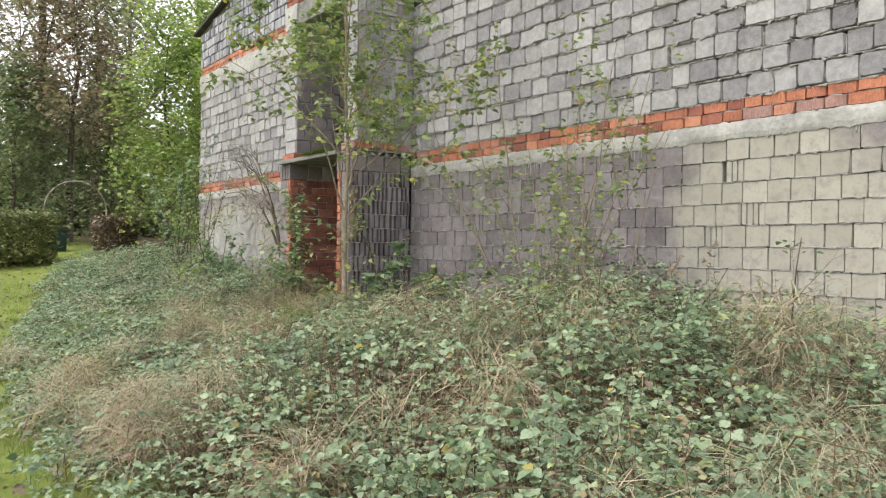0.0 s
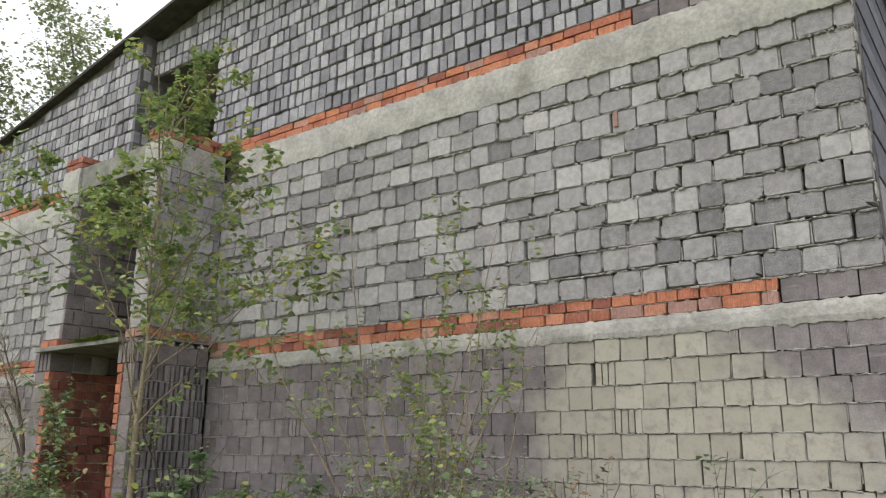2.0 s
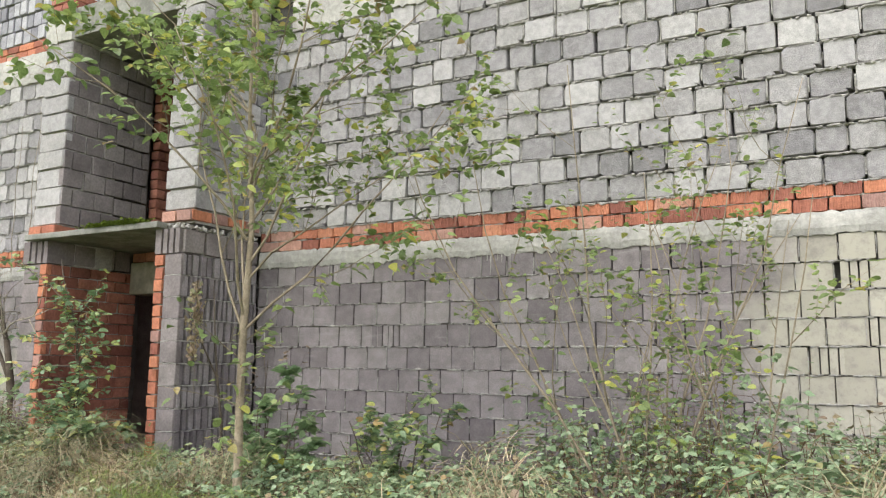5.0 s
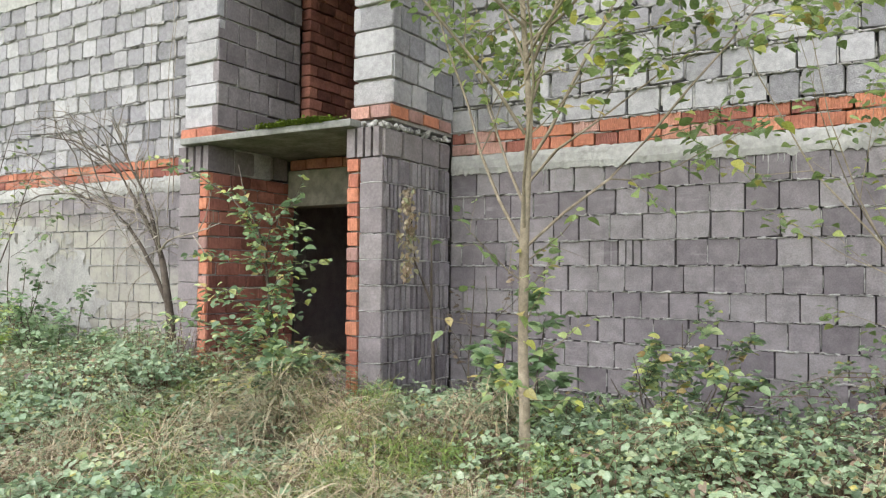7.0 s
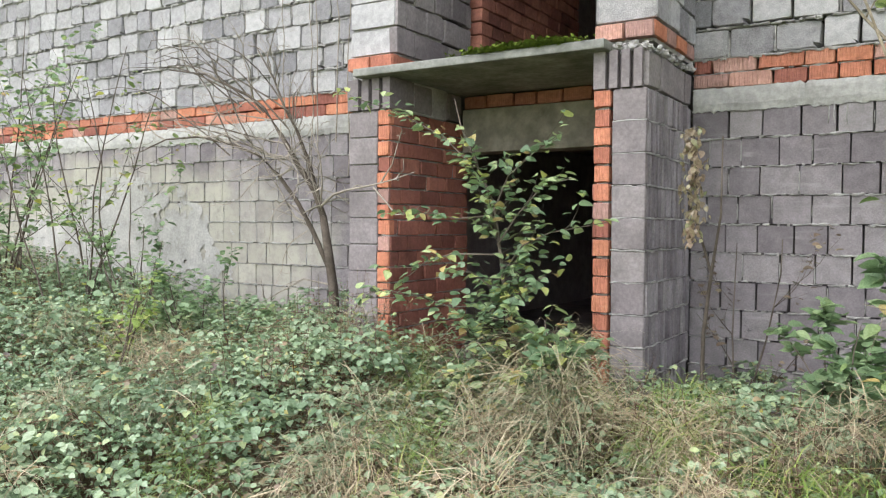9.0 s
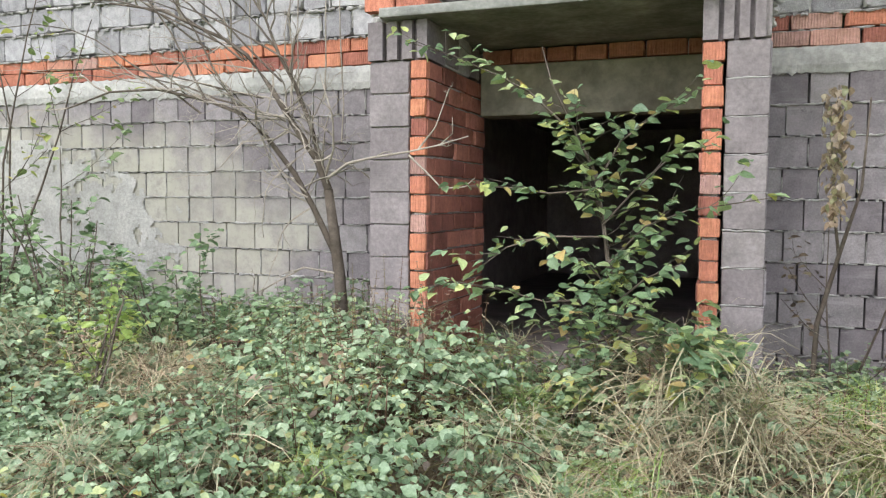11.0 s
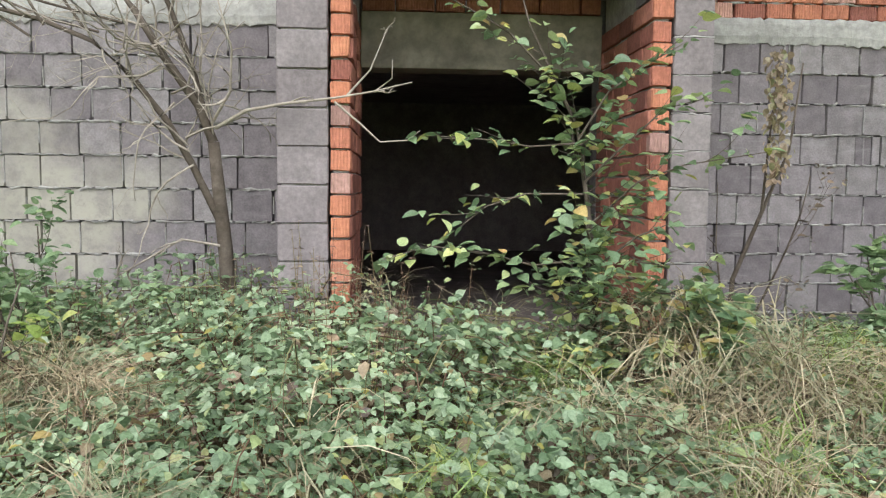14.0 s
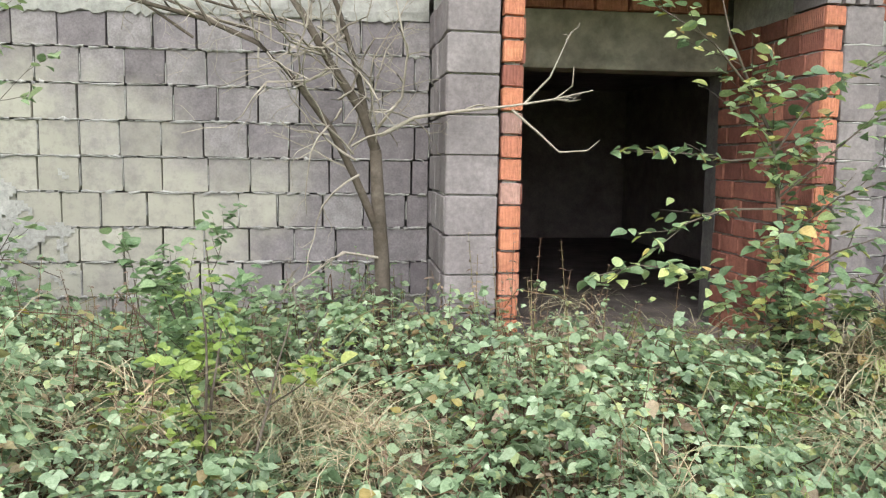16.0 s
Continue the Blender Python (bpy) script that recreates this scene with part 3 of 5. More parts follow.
LOWJ, UPJ, LOWLJ, UPLJ = [], [], [], []
lay(low_r, "block", LOW, (PR1, YR, 0), XA, FRONT, XR - PR1, 0.40, 2.60, 0.20, 0.235, joint=0.007, depth=0.10, proud=0.004, spread=0.12, sag=0.002, turn=0.006, seed=3, skip=slotted, perps=LOWJ)
ragged_band("ring_beam", PR1 + 0.01, XR, YR - 0.015, YR + 0.1, 2.60, 2.755, CONCRETE, up_r, 4)
lay(up_r, "brick", BRK, (PR1, YR, 0), XA, FRONT, -2.90 - PR1, 2.755, 2.965, 0.105, 0.235, joint=0.010, depth=0.06, proud=0.006, spread=0.3, seed=5)
lay(up_r, "block", LOW, (-2.89, YR, 0), XA, FRONT, XR + 2.89, 2.755, 2.965, 0.21, 0.245, seed=6)
lay(up_r, "block", UP, (PR1, YR, 0), XA, FRONT, XR - PR1, 2.965, 5.09, 0.2125, 0.262, joint=0.014, depth=0.13, proud=0.014, spread=0.20, seed=7, sag=0.006, turn=0.012, bed=0.019, perps=UPJ)
ragged_band("ring_beam", -9.45, XR, YR - 0.02, YR + 0.1, 5.09, 5.46, CONCRETE, up_r, 8, amp=0.014)
lay(gab_r, "brick", BRK, (-10.1, YR, 0), XA, FRONT, 10.1 - 3.95, 5.46, 5.645, 0.0925, 0.24, joint=0.009, depth=0.06, proud=0.006, spread=0.3, seed=9)
lay(gab_r, "block", LOW, (-3.94, YR, 0), XA, FRONT, XR + 3.94, 5.46, 5.645, 0.19, 0.25, seed=10)
lay(gab_r, "hollow_block", DARK, (-10.1, YR, 0), XA, FRONT, XR + 10.1, 5.645, 8.045, 0.20, 0.145, joint=0.022, depth=0.07, proud=0.012, spread=0.18, seed=11, limit=lambda x, z: z < roof_z(x) - 0.02)

for sx, sz in SLOTS:
    for k in range(6):
        obj("rib", SLATS_LOW[k % len(SLATS_LOW)], low_r, m=face_matrix((sx - 0.15 + k * 0.06, YR + 0.002 * (k % 3), sz), XA, FRONT, 0.054 - 0.008 * (k % 2), 0.06, 0.192))
obj("brick", BRK[2], up_r, m=face_matrix((-4.15, YR - 0.022, 4.58), XA, FRONT, 0.035, 0.06, 0.15))
beads(low_r, PR1, XR, YR, 0.40, 2.60, 0.20, 61, thick=0.0045, out=-0.005, amp=0.0055, gap=0.2, step=(0.012, 0.035))
upright_beads(low_r, LOWJ, YR, 161, 0.5, 0.0045, -0.003)
upright_beads(up_r, UPJ, YR, 162, 0.85, 0.009, 0.022)
upright_beads(up_r, UPJ, YR, 172, 0.22, 0.009, -0.004)
beads(up_r, PR1, XR, YR, 2.965, 5.09, 0.2125, 62, thick=0.012, out=0.018, amp=0.002, gap=0.05, drop=0.003)
beads(up_r, PR1, XR, YR, 2.965, 5.09, 0.2125, 162, thick=0.007, out=-0.008, amp=0.006, gap=0.3, drop=0.006, step=(0.012, 0.035))
beads(up_r, PR1, -2.9, YR, 2.755, 2.965, 0.105, 63, thick=0.004, out=0.008, amp=0.004)
beads(gab_r, -10.1, XR, YR, 5.46, 6.3, 0.20, 64, thick=0.006, out=0.014, amp=0.004, gap=0.35)

# pale mortar drips under the ring beam
dr = random.Random(71)
for x, n in ((-7.3, 7), (-5.6, 4), (-3.3, 3), (-8.9, 3)):
    for k in range(n):
        t = Tubes()
        px, ln = x + 0.05 * k + dr.gauss(0, 0.01), dr.uniform(0.06, 0.22)
        t.add([(px, YR + 0.001, 2.605), (px + dr.gauss(0, 0.004), YR + 0.0, 2.605 - ln * 0.6), (px + dr.gauss(0, 0.006), YR - 0.003, 2.605 - ln)], [0.006, 0.005, 0.003], 5)
        obj("mortar_drip", t.mesh("mortar_drip", MORTAR), up_r)

# wall past the porch
WL = PL0 - XL
lay(low_l, "block", LOW, (XL, YL, 0), XA, FRONT, WL, 0.40, 2.60, 0.20, 0.235, joint=0.007, depth=0.10, proud=0.004, spread=0.12, sag=0.002, turn=0.006, seed=13, perps=LOWLJ)
ragged_band("ring_beam", XL, PL0 - 0.01, YL - 0.015, YL + 0.1, 2.60, 2.755, CONCRETE, up_l, 14)
lay(up_l, "brick", BRK, (XL, YL, 0), XA, FRONT, WL, 2.755, 2.965, 0.105, 0.235, joint=0.010, depth=0.06, proud=0.006, spread=0.3, seed=15)
lay(up_l, "block", UP, (XL, YL, 0), XA, FRONT, WL, 2.965, 5.09, 0.2125, 0.262, joint=0.014, depth=0.13, proud=0.012, spread=0.20, seed=17, sag=0.006, turn=0.012, bed=0.017, perps=UPLJ)
ragged_band("ring_beam", XL, PL0 - 0.01, YL - 0.02, YL + 0.1, 5.09, 5.46, CONCRETE, up_l, 18)
lay(gab_l, "brick", BRK, (XL, YL, 0), XA, FRONT, WL, 5.46, 5.645, 0.0925, 0.24, joint=0.009, depth=0.06, spread=0.3, seed=19)
lay(gab_l, "hollow_block", DARK, (XL, YL, 0), XA, FRONT, JL - XL, 5.645, 8.045, 0.20, 0.145, joint=0.022, depth=0.07, proud=0.012, spread=0.18, seed=20, limit=lambda x, z: z < roof_z(x) - 0.02)

beads(low_l, XL, PL0, YL, 0.40, 2.60, 0.20, 65, thick=0.0045, out=-0.005, amp=0.0055, gap=0.18, step=(0.012, 0.035))
upright_beads(low_l, LOWLJ, YL, 163, 0.5, 0.004, -0.001)
upright_beads(up_l, UPLJ, YL, 164, 0.9, 0.009, 0.018)
upright_beads(up_l, UPLJ, YL, 174, 0.3, 0.010, -0.004)
beads(up_l, XL, PL0, YL, 2.965, 5.09, 0.2125, 66, thick=0.011, out=0.016, amp=0.002, gap=0.05, drop=0.003)
beads(up_l, XL, PL0, YL, 2.965, 5.09, 0.2125, 166, thick=0.007, out=-0.010, amp=0.0065, gap=0.25, drop=0.005, step=(0.014, 0.04))
lay(gab_r, "hollow_block", DARK, (JL, YR, 0), XA, FRONT, JR - JL, 7.2, 8.0, 0.20, 0.145, joint=0.022, depth=0.07, seed=67, limit=lambda x, z: z < roof_z(x) - 0.02)
lay(gab_l, "hollow_block", DARK, (JL, YL + 0.02, 0), (0, 1, 0), (1, 0, 0), YR - YL, 5.645, 7.7, 0.20, 0.145, joint=0.022, depth=0.07, seed=68)

def cement_smear(parent):
    """A thin coat smeared over blocks and joints, with holes and a torn edge."""
    step = 0.02
    nx, nz = int(4.5 / step), int(1.75 / step)
    verts, faces, index = [], [], {}
    for k in range(nz + 1):
        for i in range(nx + 1):
            x, z = -17.9 + i * step, 0.75 + k * step
            index[i, k] = len(verts)
            verts.append((x + noise.noise((x * 9, z * 9, 2)) * 0.012, YL - 0.010 + noise.noise((x * 6, z * 6, 4)) * 0.006, z + noise.noise((x * 9, z * 9, 6)) * 0.012))
    for k in range(nz):
        for i in range(nx):
            x, z = -17.9 + i * step, 0.75 + k * step
            d = math.hypot((x + 16.0) / 2.1, (z - 1.45) / 0.85)
            n = noise.noise((x * 1.3, z * 1.6, 0)) * 0.5 + noise.noise((x * 4.5, z * 5.5, 3)) * 0.4 + noise.noise((x * 15, z * 17, 5)) * 0.25
            if d + n < 0.82 and d < 0.98:
                faces.append((index[i, k], index[i + 1, k], index[i + 1, k + 1], index[i, k + 1]))
    obj("cement_smear", mesh_of("cement_smear", verts, faces, SMEAR, True), parent, "pale torn coat of smeared cement")


cement_smear(low_l)

# outer flanks, back and floors that close the house
for nm, x0, x1 in (("wall_east_flank", XR - 0.25, XR), ("wall_west_flank", XL, XL + 0.25)):
    s = structure(nm, "plain grey concrete block flank of the shell")
    slab_piece("core", (x0, x1, YR + 0.26, BACK, 0, 3.7), BLOCK_UP_L, s, 0.01)
    slab_piece("backing", (x0, x1 - 0.03, YR + 0.262, BACK, 3.7, roof_z(XR) - 0.02), EAVE, s, 0.01)
    for k in range(15):
        z = 3.7 + k * 0.184
        slab_piece("board", (x0 + 0.02, x1 + (0.004 if k % 2 else 0.012), YR + 0.262, BACK, z, z + 0.172), CLAD, s, 0.006, "dark horizontal board with bluish haze in its colour")
back = structure("wall_back", "plain grey concrete block rear of the shell")
prism("core", [(XL, 0), (XR, 0), (XR, roof_z(XR)), (-10.2, roof_z(-10.2)), (XL, roof_z(XL))], BACK, BACK + 0.25, BLOCK_UP_L, back)

# porch piers
def flank_beds(parent):
    """Thin pale beds of mortar between the courses of the ribbed flank and of the pier's front."""
    r = random.Random(81)
    for k in range(1, 11):
        z = 0.43 + 0.2 * k
        t = Tubes()
        pts = [(PR1 - 0.004 + r.gauss(0, 0.004), YF + 0.02 + (YR - YF - 0.04) * i / 16, z + r.gauss(0, 0.003)) for i in range(17)]
        t.add(pts, [0.006 * r.uniform(0.5, 1.6) for _ in pts], 5)
        pts = [(PR0 + (PR1 - PR0) * i / 6, YF + 0.004 + r.gauss(0, 0.002), z + r.gauss(0, 0.002)) for i in range(7)]
        t.add(pts, [0.005 * r.uniform(0.4, 1.5) for _ in pts], 5)
        obj("mortar_bed", t.mesh("mortar_bed", MORTAR), parent)


pier_r = structure("wall_porch_east", "grey block porch pier with ribbed hollow blocks on its flank")
# core darkened by colour so that the rib grooves look shaded
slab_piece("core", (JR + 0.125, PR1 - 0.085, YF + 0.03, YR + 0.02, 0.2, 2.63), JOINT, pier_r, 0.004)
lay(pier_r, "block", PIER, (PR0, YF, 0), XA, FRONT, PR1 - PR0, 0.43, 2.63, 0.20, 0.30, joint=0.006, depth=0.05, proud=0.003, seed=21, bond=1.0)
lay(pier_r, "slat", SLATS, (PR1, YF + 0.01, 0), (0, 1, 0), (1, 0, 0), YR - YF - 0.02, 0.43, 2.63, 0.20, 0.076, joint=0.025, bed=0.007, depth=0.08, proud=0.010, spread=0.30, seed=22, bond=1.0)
flank_beds(pier_r)
pier_l = structure("wall_porch_west", "grey block porch pier lined with red clay brick")
slab_piece("core", (PL0 + 0.025, JL - 0.125, YF + 0.02, YL + 0.02, 0.2, 2.63), MORTAR, pier_l, 0.004)
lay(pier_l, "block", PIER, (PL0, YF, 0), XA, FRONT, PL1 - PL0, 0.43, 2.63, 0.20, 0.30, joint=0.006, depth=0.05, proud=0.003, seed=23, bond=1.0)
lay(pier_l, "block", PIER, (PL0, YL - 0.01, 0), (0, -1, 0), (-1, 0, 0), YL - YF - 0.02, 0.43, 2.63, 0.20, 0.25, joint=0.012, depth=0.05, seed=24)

# brick linings of the opening: bonded headers in front, stretchers in the reveal, darker by colour
for nm, x0, x1, side, seed in (("lining_west", PL1 + 0.005, JL, 1, 31), ("lining_east", JR, PR0 - 0.005, -1, 33)):
    s = structure("wall_" + nm, "orange hollow clay brick lining of the entrance")
    slab_piece("core", (x0 + 0.02, x1 - 0.02, YF + 0.02, YR + 0.1, 0.3, 2.63), MORTAR, s, 0.004)
    lay(s, "brick", BRK, (x0, YF - 0.01, 0), XA, FRONT, x1 - x0, 0.42, 2.63, 0.1163, 0.2, joint=0.012, depth=0.06, proud=0.008, seed=seed, bond=1.0)
    xin = x1 if side > 0 else x0
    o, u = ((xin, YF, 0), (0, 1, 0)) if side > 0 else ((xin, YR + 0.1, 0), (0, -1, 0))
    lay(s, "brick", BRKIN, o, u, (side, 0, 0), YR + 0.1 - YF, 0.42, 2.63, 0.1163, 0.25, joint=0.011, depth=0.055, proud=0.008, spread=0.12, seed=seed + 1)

# grooved cap blocks on the piers
def cap_block(x0, x1, parent):
    bm = bmesh.new()
    xs = np.linspace(x0, x1, 13)
    ribs = [YF - 0.015 + (0.05 if i in (3, 6, 9) else 0.0) for i in range(12)]
    for i in range(12):
        v, f = box_data(xs[i], xs[i + 1], ribs[i], YF + 0.3, 2.635, 2.865)
        vs = [bm.verts.new(p) for p in v]
        for q in f:
            bm.faces.new([vs[k] for k in q])
    part("cap_block", bm, BLOCK_PIER, parent, "grooved hollow grey block")


cap_block(PL0, JL, pier_l)
cap_block(JR, PR1 - 0.03, pier_r)
lay(pier_r, "block", PIER, (PR1, YF + 0.02, 0), (0, 1, 0), (1, 0, 0), YR - YF - 0.03, 2.635, 2.865, 0.23, 0.25, depth=0.09, seed=37)
slab_piece("core", (JR + 0.02, PR1 - 0.03, YF + 0.29, YR, 2.63, 2.87), MORTAR, pier_r, 0.004)
slab_piece("core", (PL0 + 0.02, JL - 0.002, YF + 0.29, YL + 0.02, 2.63, 2.87), MORTAR, pier_l, 0.004)
lay(pier_l, "block", PIER, (JL, YF + 0.3, 0), (0, 1, 0), (1, 0, 0), YR - YF - 0.3, 2.635, 2.865, 0.23, 0.25, depth=0.06, seed=38)

# crumbling mortar crusts where the courses over the piers were left rough
def mortar_crust(parent, spots, seed):
    r = random.Random(seed)
    bm = bmesh.new()
    for x, y, z, size in spots:
        for _ in range(9):
            c = Vector((x + r.gauss(0, size), y + r.gauss(0, 0.02), z + r.gauss(0, size * 0.35)))
            made = bmesh.ops.create_icosphere(bm, subdivisions=1, radius=r.uniform(0.010, 0.024), matrix=Matrix.Translation(c))
            for v in made["verts"]:
                v.co += Vector((r.gauss(0, 0.004), r.gauss(0, 0.003), r.gauss(0, 0.003)))
    part("mortar_crust", bm, MORTAR, parent, "crumbled pale mortar")["kind"] = "stuff"


mortar_crust(pier_r, [(-9.98 + 0.06 * k, YF + 0.03, 2.885, 0.03) for k in range(4)] + [(PR1 - 0.01, YF + 0.1 + 0.13 * k, 2.885, 0.025) for k in range(7)], 91)
mortar_crust(pier_l, [(PL0 + 0.03, YF + 0.05, 2.885, 0.02), (PL0 + 0.3, YF + 0.05, 2.9, 0.02)], 92)

# porch slab with moss
slab = structure("porch_slab", "thin weathered concrete slab with moss over the entrance", "slab")
slab_piece("slab", (PL1 - 0.16, PR0 - 0.02, YF - 0.10, YR + 0.2, 2.87, 2.93), SLABC, slab, 0.012)
tg = np.random.default_rng(5)
for cx, w in ((-10.75, 0.34), (-10.42, 0.22)):
    n = 1500
    p = np.stack([cx + tg.normal(0, w * 0.4, n), YF - 0.11 + np.abs(tg.normal(0, 0.05, n)), 2.925 + np.abs(tg.normal(0, 0.016, n))], 1)
    ax, nm = fan(n, tg, -0.6)
    tagged(obj("moss_cushion", leaves("moss_cushion", p, ax, nm, tg.uniform(0.015, 0.04, n), MOSS, "small", 1.3)), "bright green moss growing on the slab edge", "moss", "moss on the slab", "stuff")

# beam behind, brick strip over it with the slab's shade in its colour
beam = structure("entrance_beam", "stained pale concrete beam over the dark entrance", "beam")
slab_piece("beam", (JL, JR, YR, YR + 0.24, 2.39, 2.75), BEAMC, beam, 0.01)
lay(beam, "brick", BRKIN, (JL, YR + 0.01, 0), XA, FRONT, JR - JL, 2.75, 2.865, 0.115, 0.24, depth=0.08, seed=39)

# upper fins
for nm, x0, x1, seed in (("fin_west", -12.15, -11.72, 41), ("fin_east", -10.15, -9.76, 45)):
    s = structure("wall_" + nm, "rough grey block fin of the open upper storey")
    y0 = 5.50
    yb = (YL if x0 < -11 else YR)
    slab_piece("core", (x0 + 0.025, x1 - 0.025, y0 + 0.03, yb + 0.02, 2.93, 5.12), MORTAR, s, 0.004)
    r = random.Random(seed)
    for i in range(3):
        w = (x1 - x0) / 2
        if i < 2:
            obj("brick", BRK[i], s, m=face_matrix((x0 + w * (i + 0.5), y0 - 0.04, 3.0), XA, FRONT, w - 0.012, 0.09, 0.10))
    lay(s, "brick", BRK, (x1, y0 - 0.03, 0), (0, 1, 0), (1, 0, 0), yb - y0, 2.95, 3.055, 0.105, 0.24, depth=0.06, seed=seed + 1)
    lay(s, "block", UP, (x0, y0, 0), XA, FRONT, x1 - x0, 3.06, 5.09, 0.2125, 0.5, joint=0.014, depth=0.08, proud=0.012, seed=seed + 2, bond=1.0)
    ylen = (YR + 0.2 if x0 < -11 else YR) - y0
    # West fin's inner side in darker pier block: weathering and niche shade in colour.
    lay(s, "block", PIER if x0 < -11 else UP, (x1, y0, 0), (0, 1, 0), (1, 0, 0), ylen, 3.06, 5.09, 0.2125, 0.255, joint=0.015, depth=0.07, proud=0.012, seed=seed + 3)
    lay(s, "block", UP, (x0, yb, 0), (0, -1, 0), (-1, 0, 0), yb - y0, 3.06, 5.09, 0.2125, 0.255, joint=0.015, depth=0.07, seed=seed + 4)
    ragged_band("cap", x0, x1, y0 - 0.02, yb, 5.10, 5.46, CONCRETE, s, seed + 5)
    lay(s, "brick", BRKIN, (x0, y0, 0), XA, FRONT, x1 - x0, 5.46, 5.645, 0.0925, 0.2, depth=0.3, seed=seed + 6)
    lay(s, "brick", BRKIN, (x1, y0, 0), (0, 1, 0), (1, 0, 0), yb - y0, 5.46, 5.645, 0.0925, 0.24, depth=0.15, seed=seed + 7)
up_slab = structure("upper_slab", "concrete slab closing the upper opening", "slab")
slab_piece("slab", (-11.72, -10.15, 5.52, YR + 0.25, 5.12, 5.46), SLABC, up_slab, 0.01)

# rooms behind the openings
def room(name, x0, x1, y0, y1, z0, z1, wall_mat, floor_mat):
    s = structure(name, "dark bare shell room behind the opening", "room")
    t = 0.1
    slab_piece("room_floor", (x0, x1, y0, y1, z0 - 0.12, z0), floor_mat, s, 0.004)
    slab_piece("room_ceiling", (x0, x1, y0, y1, z1, z1 + 0.05), ROOM, s, 0.004)
    slab_piece("room_wall", (x0 - t, x0, y0, y1, z0, z1), wall_mat, s, 0.004)
    slab_piece("room_wall", (x1, x1 + t, y0, y1, z0, z1), wall_mat, s, 0.004)
    slab_piece("room_wall", (x0, x1, y1, y1 + t, z0, z1), wall_mat, s, 0.004)
    return s


room("hall_lower", -12.6, -8.6, YR + 0.26, 12.5, 0.73, 2.8, ROOM, ROOMFLOOR)
slab_piece("threshold", (JL, JR, YF + 0.25, YR + 0.3, 0.55, 0.735), ROOMFLOOR, structure("threshold_slab", "dark brown-grey concrete entrance floor", "floor"), 0.015)
up_room = room("hall_upper", -12.3, -9.4, YR + 0.26, 11.0, 2.95, 5.1, ROOM, ROOMFLOOR)
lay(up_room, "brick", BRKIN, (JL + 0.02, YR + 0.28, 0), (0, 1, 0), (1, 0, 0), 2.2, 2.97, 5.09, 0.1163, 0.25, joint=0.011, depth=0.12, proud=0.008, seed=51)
room("hall_top", -12.3, -9.4, YR + 0.26, 9.0, 5.5, 7.3, ROOM, ROOMFLOOR)

# roof
def build_roof():
    roof = structure("roof", "low dark sheet roof with timber eaves", "roof")
    for sgn, xe in ((1, XR + 0.21), (-1, XL - 0.25)):
        xr = -10.2
        v = []
        for y in (YL - 0.10, BACK + 0.4):
            v += [(xr, y, 8.17), (xe, y, roof_z(xe) + 0.05), (xe, y, roof_z(xe) + 0.0), (xr, y, 8.12)]
        f = [(0, 1, 2, 3), (7, 6, 5, 4), (0, 4, 5, 1), (1, 5, 6, 2), (2, 6, 7, 3), (3, 7, 4, 0)]
        me = mesh_of("roof_slope", v, f, ROOFM)
        bm = bmesh.new()
        bm.from_mesh(me)
        bmesh.ops.recalc_face_normals(bm, faces=bm.faces)
        bm.to_mesh(me)
        bm.free()
        obj("roof_slope", me, roof)
    for i in range(34):
        y = YR + 0.1 + i * 0.26
        slab_piece("eave_board", (XR + 0.01, XR + 0.20, y, y + 0.235, roof_z(XR) - 0.09, roof_z(XR) - 0.062), EAVE, roof, 0.004)
    slab_piece("fascia", (XR + 0.20, XR + 0.225, YL - 0.2, BACK, roof_z(XR) - 0.16, roof_z(XR) + 0.04), EAVE, roof, 0.004)
    # gutter hooks along the eave
    for i in range(16):
        t = Tubes()
        y = YR + 0.5 + i * 0.5
        t.add([(XR + 0.22, y, 6.42), (XR + 0.26, y, 6.40), (XR + 0.28, y, 6.45)], [0.006] * 3, 4)
        obj("gutter_hook", t.mesh("gutter_hook", EAVE), roof)


build_roof()

# ---- plants ----
def canopy(x, y):
    """Height of the undergrowth over the ground."""
    right = 1 / (1 + math.exp(-(x + 6.3) / 0.5))
    left = 1 / (1 + math.exp((x + 11.2) / 0.25))
    wall = min(max((y - 2.2) / 3.0, 0), 1)
    porch = math.exp(-((x + 10.7) / 1.3) ** 2) * min(max((y - 3.9) / 0.9, 0), 1)
    east = 1 / (1 + math.exp(-(x + 3.6) / 0.4))
    h = 0.26 + right * (0.20 + (0.42 - 0.34 * east) * wall) + left * (0.12 + 0.06 * wall) + 0.06 * porch
    h *= 0.35 + 0.65 * min(max((y - edge_y(x)) / 1.3, 0), 1)
    lump = noise.noise((x * 0.9, y * 0.9, 1.7)) * 0.55 + noise.noise((x * 2.3, y * 2.3, 8.1)) * 0.35
    return max(0.06, h * (1 + lump))


def edge_y(x):
    return 0.28 + 0.08 * -x + 0.15 * max(0.0, -x - 10)


def inside(x, y):
    if y > (YR if x > PR1 else YL) - 0.06:
        return False
    if PL0 - 0.05 < x < PR1 + 0.05 and y > YF - 0.02:
        return False
    return y > edge_y(x) + noise.noise((x * 0.8, 4.0, 0)) * 0.5


